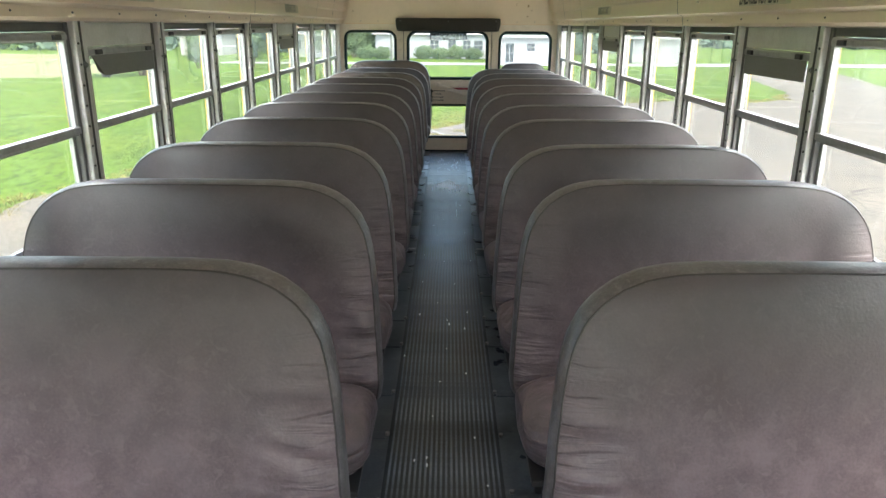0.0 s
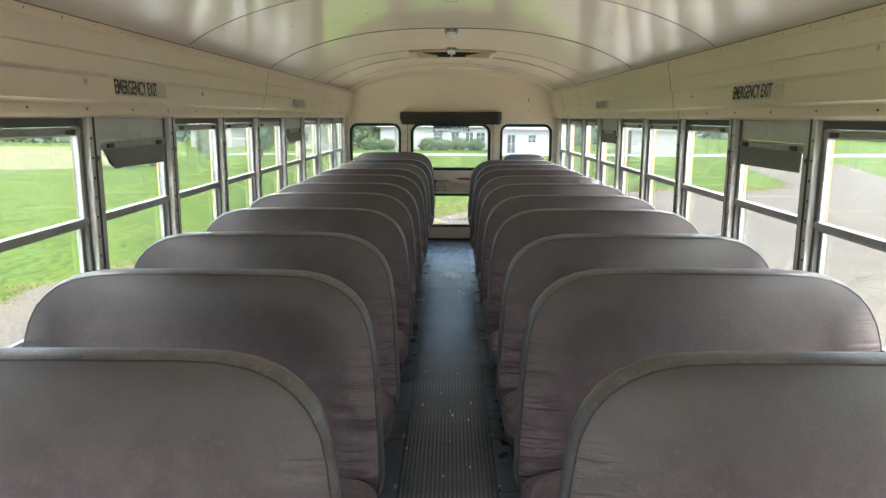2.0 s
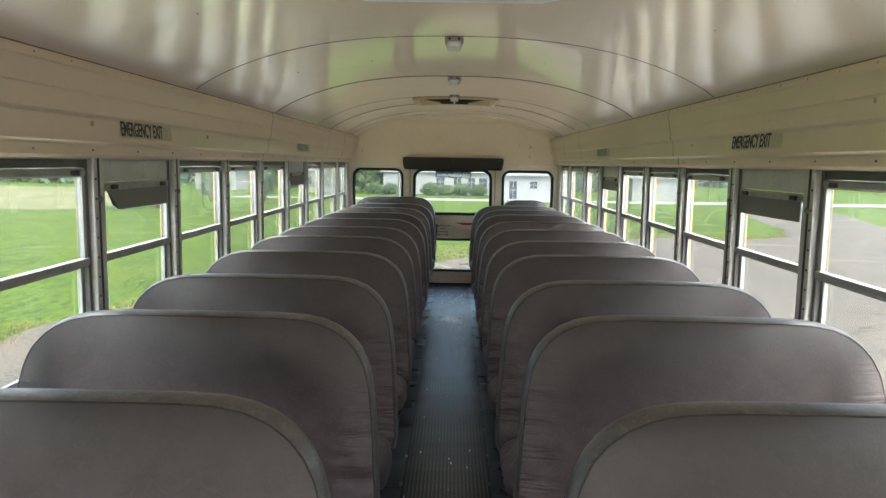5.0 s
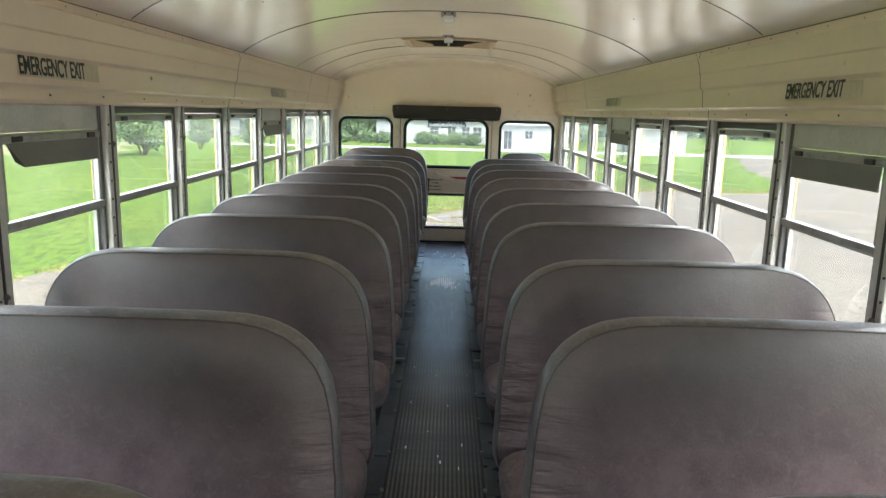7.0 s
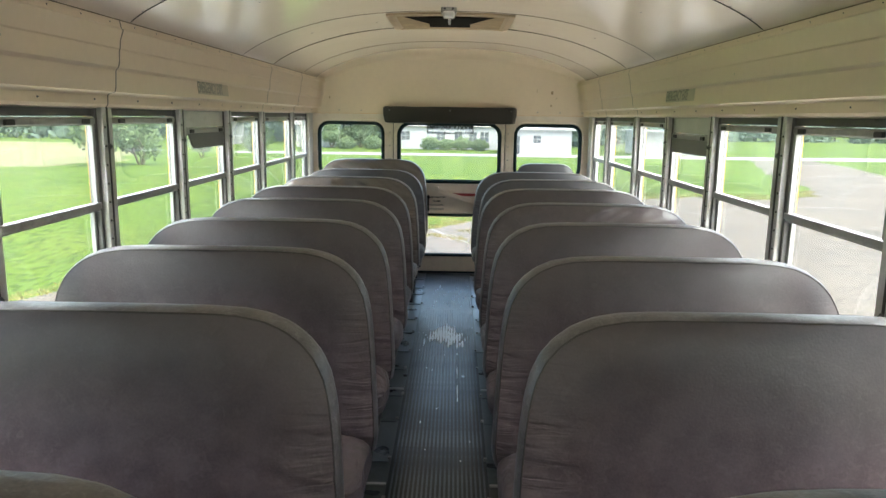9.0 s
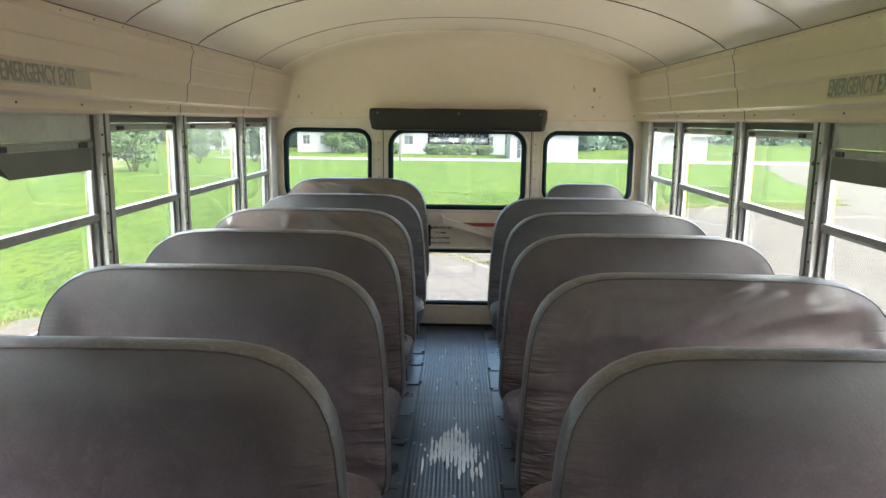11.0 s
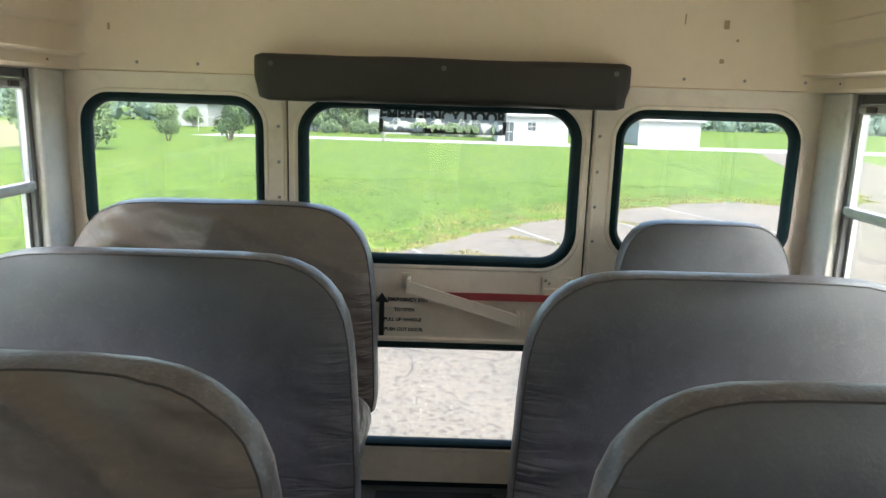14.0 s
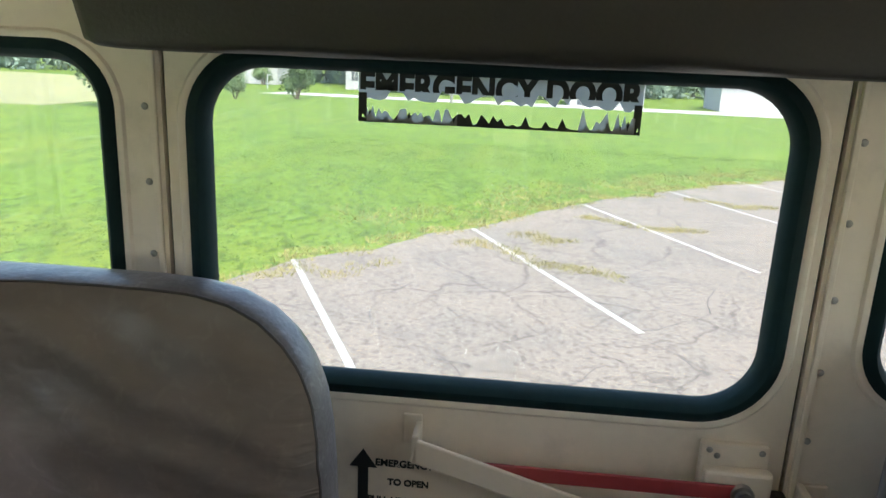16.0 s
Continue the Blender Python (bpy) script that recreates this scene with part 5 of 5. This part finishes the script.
for (x0, y0), (x1, y1), n in (((-0.5, 15.6), (1.4, 14.3), 26), ((1.2, 17.6), (3.0, 16.9), 22), ((-2.5, 13.6), (-1.2, 14.4), 10), ((3.2, 19.8), (4.8, 19.2), 18), ((0.2, 16.2), (0.9, 15.9), 12)):
    for k in range(n):
        f = k / n
        spots.append((x0 + (x1 - x0) * f + random.gauss(0, 0.05), y0 + (y1 - y0) * f + 0.15 * math.sin(f * 9) + random.gauss(0, 0.05), 0.16, 60))
tufts(spots, "crack_grass", "dry grass growing in the asphalt cracks")
# mown blades over the lawn nearest the rear of the bus
spots = []
for _ in range(2600):
    x, y = random.uniform(-9, 8), random.uniform(12, 27)
    if y - 15.5 > (x + 0.97) * 1.1 + 0.2 and x > -6.3:
        spots.append((x, y, 0.4, 40))
TUFT = material("lawn_blades", (0.085, 0.15, 0.016), 0.8, vary=0.3, scale=1.5, island=0.45, wear=(0.13, 0.14, 0.03), wear_amount=0.6, wear_scale=0.8)
tufts(spots, "lawn_blades", "short mown green grass blades", 0.025)
# cracks
bm = bmesh.new()
random.seed(8)
for c in range(46):
    x, y, a = random.uniform(-4, 9), random.uniform(8.2, 19), random.uniform(0, math.tau)
    if (y - 13.34) > (x + 2.66) * 1.05 - 0.8:
        continue
    rows = []
    for k in range(random.randint(8, 22)):
        w = random.uniform(0.004, 0.012)
        rows.append([(x - w * math.sin(a), y + w * math.cos(a), GZ + 0.0145), (x + w * math.sin(a), y - w * math.cos(a), GZ + 0.0145)])
        a += random.gauss(0, 0.4)
        x, y = x + 0.14 * math.cos(a), y + 0.14 * math.sin(a)
    grid(bm, rows)
tagged(part("asphalt_cracks", bm, CRACK), "fine dark cracks in the asphalt", "cracks", kind="stuff")


def house(name, x0, x1, y, depth, h, label, openings, roof_h=1.2, over=0.4, siding=SIDING, flat=False):
    b = thing(name, label, "house", at=((x0 + x1) / 2, y, gz(y)))
    w = (x1 - x0) / 2
    bm = boxed(-w, w, 0, depth, 0, h)
    wall = part("wall", bm, siding, b)
    n = int(h / 0.2)
    bm = bmesh.new()
    for k in range(n):
        box(bm, -w - 0.004, w + 0.004, -0.012, 0.0, k * h / n + 0.02, (k + 1) * h / n)
    part("siding", bm, siding, b)
    bm = bmesh.new()
    if flat:
        box(bm, -w - over, w + over, -over, depth + over, h, h + 0.18)
    else:
        vs = [bm.verts.new(p) for p in ((-w - over, -over, h), (w + over, -over, h), (w + over, depth + over, h), (-w - over, depth + over, h), (-w - over, depth / 2, h + roof_h), (w + over, depth / 2, h + roof_h))]
        for f in ((0, 1, 5, 4), (2, 3, 4, 5), (0, 4, 3), (1, 2, 5), (0, 3, 2, 1)):
            bm.faces.new([vs[k] for k in f])
    part("roof", bm, ROOFM if not flat else siding, b)
    for kind, a0, a1, z0, z1 in openings:
        p = part(kind, boxed(a0, a1, -0.045, -0.014, z0, z1), siding, b)
        pane = part("pane" if kind == "window" else "leaf", boxed(a0 + 0.07, a1 - 0.07, -0.05, -0.044, z0 + 0.07, z1 - 0.07), DARKWIN, p)
        bm = bmesh.new()
        mid = (a0 + a1) / 2
        box(bm, mid - 0.025, mid + 0.025, -0.06, -0.05, z0 + 0.07, z1 - 0.07)
        box(bm, a0 + 0.07, a1 - 0.07, -0.06, -0.05, (z0 + z1) / 2 - 0.025, (z0 + z1) / 2 + 0.025)
        part("glazing_bar", bm, siding, p)
    return b


house("bungalow", -8.5, 5.3, 86, 8, 2.65, "white clapboard bungalow with dark windows behind the hedge", [("window", -4.7, -3.6, 1.0, 2.1), ("window", -0.6, 0.5, 1.0, 2.1), ("door", 1.5, 2.5, 0.1, 2.15), ("window", 3.2, 4.2, 0.9, 2.1), ("window", 4.5, 5.6, 0.9, 2.1)])
house("garage", 5.2, 12.0, 76, 6, 2.55, "white garage building with a dark door and one window", [("door", -2.8, -1.85, 0.05, 2.05), ("window", -0.6, 0.3, 1.15, 2.05)], flat=True)
house("shed", 19.4, 25.6, 78, 6, 2.45, "plain white metal shed beside the road", [], flat=True)
house("barn", -32.7, -27.6, 90, 6, 2.7, "plain white farm building beyond the dry field", [], roof_h=0.9)
house("cottage", -18.8, -14.6, 87, 7, 2.6, "small white cottage with pale windows beyond the lawn", [("window", -1.5, -0.6, 0.9, 2.0), ("window", 0.5, 1.5, 0.9, 2.0)])
goal = thing("goal_frame", "white tubular goal frame standing in the field", "goal", at=(-24, 80, gz(80)))
for x in (-0.9, 0.9):
    part("upright", cyl(bmesh.new(), (x * 1.5, 0, -0.02), (x * 1.5, 0, 1.4), 0.05, 8), SIDING, goal)
part("crossbar", cyl(bmesh.new(), (-1.35, 0, 1.4), (1.35, 0, 1.4), 0.05, 8), SIDING, goal)


def crown(bm_unused, center, radii, n, size, rng, verts, faces):
    """Leaves round a lumpy dark heart."""
    base = len(verts)
    for i in range(7):
        for j in range(10):
            a, b = math.pi * i / 6, math.tau * j / 10
            d = Vector((math.sin(a) * math.cos(b), math.sin(a) * math.sin(b), math.cos(a)))
            r = 0.62 * (1 + 0.35 * noise.noise((d.x * 2.2 + center[0], d.y * 2.2 + center[1], d.z * 2.2)))
            verts.append((center[0] + d.x * radii[0] * r, center[1] + d.y * radii[1] * r, center[2] + d.z * radii[2] * r))
    for i in range(6):
        for j in range(10):
            faces.append((base + i * 10 + j, base + i * 10 + (j + 1) % 10, base + i * 10 + 10 + (j + 1) % 10, base + i * 10 + 10 + j))
    for _ in range(n):
        d = Vector((rng.gauss(0, 1), rng.gauss(0, 1), rng.gauss(0, 1))).normalized()
        r = 0.55 + 0.5 * rng.random() ** 0.6
        r *= 1 + 0.35 * noise.noise((d.x * 2.2 + center[0], d.y * 2.2 + center[1], d.z * 2.2))
        p = Vector((center[0] + d.x * radii[0] * r, center[1] + d.y * radii[1] * r, center[2] + d.z * radii[2] * r))
        u = Vector((rng.gauss(0, 1), rng.gauss(0, 1), rng.gauss(0, 1))).normalized()
        v = u.orthogonal().normalized()
        s_ = size * rng.uniform(0.6, 1.5)
        i = len(verts)
        verts += [tuple(p + u * s_), tuple(p + v * s_ * 0.6), tuple(p - u * s_), tuple(p - v * s_ * 0.6)]
        faces.append((i, i + 1, i + 2, i + 3))


def tree(h, spread, trunk_h, n, size, seed, mat, label, stems=1, name="tree"):
    rng = random.Random(seed)
    t = thing(name, label, "tree", "trees")
    bm = bmesh.new()
    verts, faces = [], []
    for k in range(stems):
        a = math.tau * k / max(1, stems) + rng.random()
        lean = 0.0 if stems == 1 else 0.28
        base, top = Vector((0.1 * math.cos(a) * (stems > 1), 0.1 * math.sin(a) * (stems > 1), -0.05)), Vector((lean * h * math.cos(a) * 0.5, lean * h * math.sin(a) * 0.5, trunk_h + 0.25 * h))
        cyl(bm, base, top, 0.035 * h / (1 + 0.5 * (stems > 1)), 8, 0.012 * h)
        for j in range(4):
            b = rng.uniform(0, math.tau)
            st = base.lerp(top, rng.uniform(0.55, 0.95))
            en = st + Vector((math.cos(b) * spread * 0.6, math.sin(b) * spread * 0.6, h * rng.uniform(0.12, 0.3)))
            cyl(bm, st, en, 0.012 * h, 6, 0.004 * h)
    part("trunk", bm, BARK, t)
    for k in range(9):
        a, r = rng.uniform(0, math.tau), spread * 0.55 * math.sqrt(rng.random())
        cz_ = trunk_h + (h - trunk_h) * rng.uniform(0.2, 0.85)
        crown(None, (r * math.cos(a), r * math.sin(a), cz_), (spread * rng.uniform(0.4, 0.6), spread * rng.uniform(0.4, 0.6), (h - trunk_h) * rng.uniform(0.18, 0.3)), n // 9, size, rng, verts, faces)
    me = bpy.data.meshes.new("crown")
    me.from_pydata(verts, [], faces)
    me.materials.append(mat)
    c = new("crown", me)
    c.parent = t
    return t


random.seed(21)
small = [tree(3.6, 1.5, 0.25, 2600, 0.09, 1, LEAF, "small multi-stemmed green tree standing in the field", 4), tree(3.0, 1.3, 0.2, 2400, 0.09, 2, LEAF, "small multi-stemmed green tree standing in the field", 4)]
big = [tree(h, sp, th, 4200, 0.3, sd, HAZED_LEAF, "tall leafy green tree in the woods behind the houses") for h, sp, th, sd in ((10, 4.5, 2.2, 3), (13, 5.5, 3.0, 4), (8.5, 4.2, 1.4, 5))]
small[0].matrix_basis = pose(-17.0, 36, gz(36))
small[1].matrix_basis = pose(-16.2, 38.5, gz(38.5))
for x, y, sc in ((-17.8, 52, 0.62), (-15.3, 57, 1.0), (-40, 48, 1.0), (-13.0, 88, 0.95), (-11.2, 87.5, 1.0), (-10.0, 89, 0.85), (-14.4, 86, 0.9), (-28.6, 88, 0.9)):
    copy_thing(small[random.randrange(2)], pose(x, y, gz(y), 0, 0, random.uniform(0, 360)) @ Matrix.Scale(sc, 4))
spots = []
for k in range(40):
    x = -180 + 9.2 * k + random.uniform(-3, 3)
    y = 114 + random.uniform(-6, 10) if x < 34 else 146 + random.uniform(-5, 12)
    spots.append((x, y))
spots += [(-13.0, 96), (-21, 98), (-9, 102), (15, 98), (22, 114), (-25, 104)]
for i, (x, y) in enumerate(spots):
    m = pose(x, y, gz(y) - 0.1, 0, 0, random.uniform(0, 360))
    if i < 3:
        big[i].matrix_basis = m
    else:
        copy_thing(big[random.randrange(3)], m)
# undergrowth in front of the woods
verts, faces = [], []
rng = random.Random(9)
for k in range(120):
    x = -185 + 3.1 * k + rng.uniform(-0.9, 0.9)
    crown(None, (x, 104 + rng.uniform(-3, 3) + (32 if x > 30 else 0), gz(104) + rng.uniform(1.0, 2.2)), (2.9, 2.2, rng.uniform(1.8, 3.4)), 130, 0.34, rng, verts, faces)
me = bpy.data.meshes.new("undergrowth")
me.from_pydata(verts, [], faces)
me.materials.append(HAZED_LEAF)
tagged(new("undergrowth", me), "dense green undergrowth along the edge of the woods", "bushes", kind="stuff")
# far wooded ridge
bm = bmesh.new()
rows = []
for z in (0, 1):
    rows.append([(-600 + 12 * k, 190, GZ - 2.5 if not z else GZ + 11 + 3.5 * noise.noise((k * 0.31, 3, 1)) + 2 * noise.noise((k * 1.1, 2, 5))) for k in range(101)])
grid(bm, rows)
tagged(part("backdrop", bm, HAZED_LEAF), "distant green treeline", "treeline", kind="structure")
# hedges before the bungalow
def hedge(x, y, w, h, seed):
    rng = random.Random(seed)
    verts, faces = [], []
    crown(None, (0, 0, h * 0.5), (w / 2, 0.7, h * 0.55), int(1500 * w / 2), 0.09, rng, verts, faces)
    me = bpy.data.meshes.new("hedge")
    me.from_pydata(verts, [], faces)
    me.materials.append(LEAF)
    ob = tagged(new("hedge", me), "rounded green hedge in front of the white bungalow", "hedge", "hedges")
    ob.location = (x, y, gz(y))
for i, (x, w, h) in enumerate(((-9.4, 2.1, 1.5), (-7.5, 2.0, 1.25), (-2.8, 2.1, 1.4), (-0.95, 2.0, 1.2), (0.85, 2.0, 1.45), (2.8, 2.0, 1.2), (-12.4, 2.2, 1.2))):
    hedge(x, 84, w, h, 60 + i)
# pole by the road
pl = thing("utility_pole", "grey weathered wooden pole by the road", "pole", at=(-5.1, 66, gz(66)))
part("shaft", cyl(bmesh.new(), (0, 0, -0.1), (0, 0, 7), 0.13, 12, 0.1), WOOD, pl)
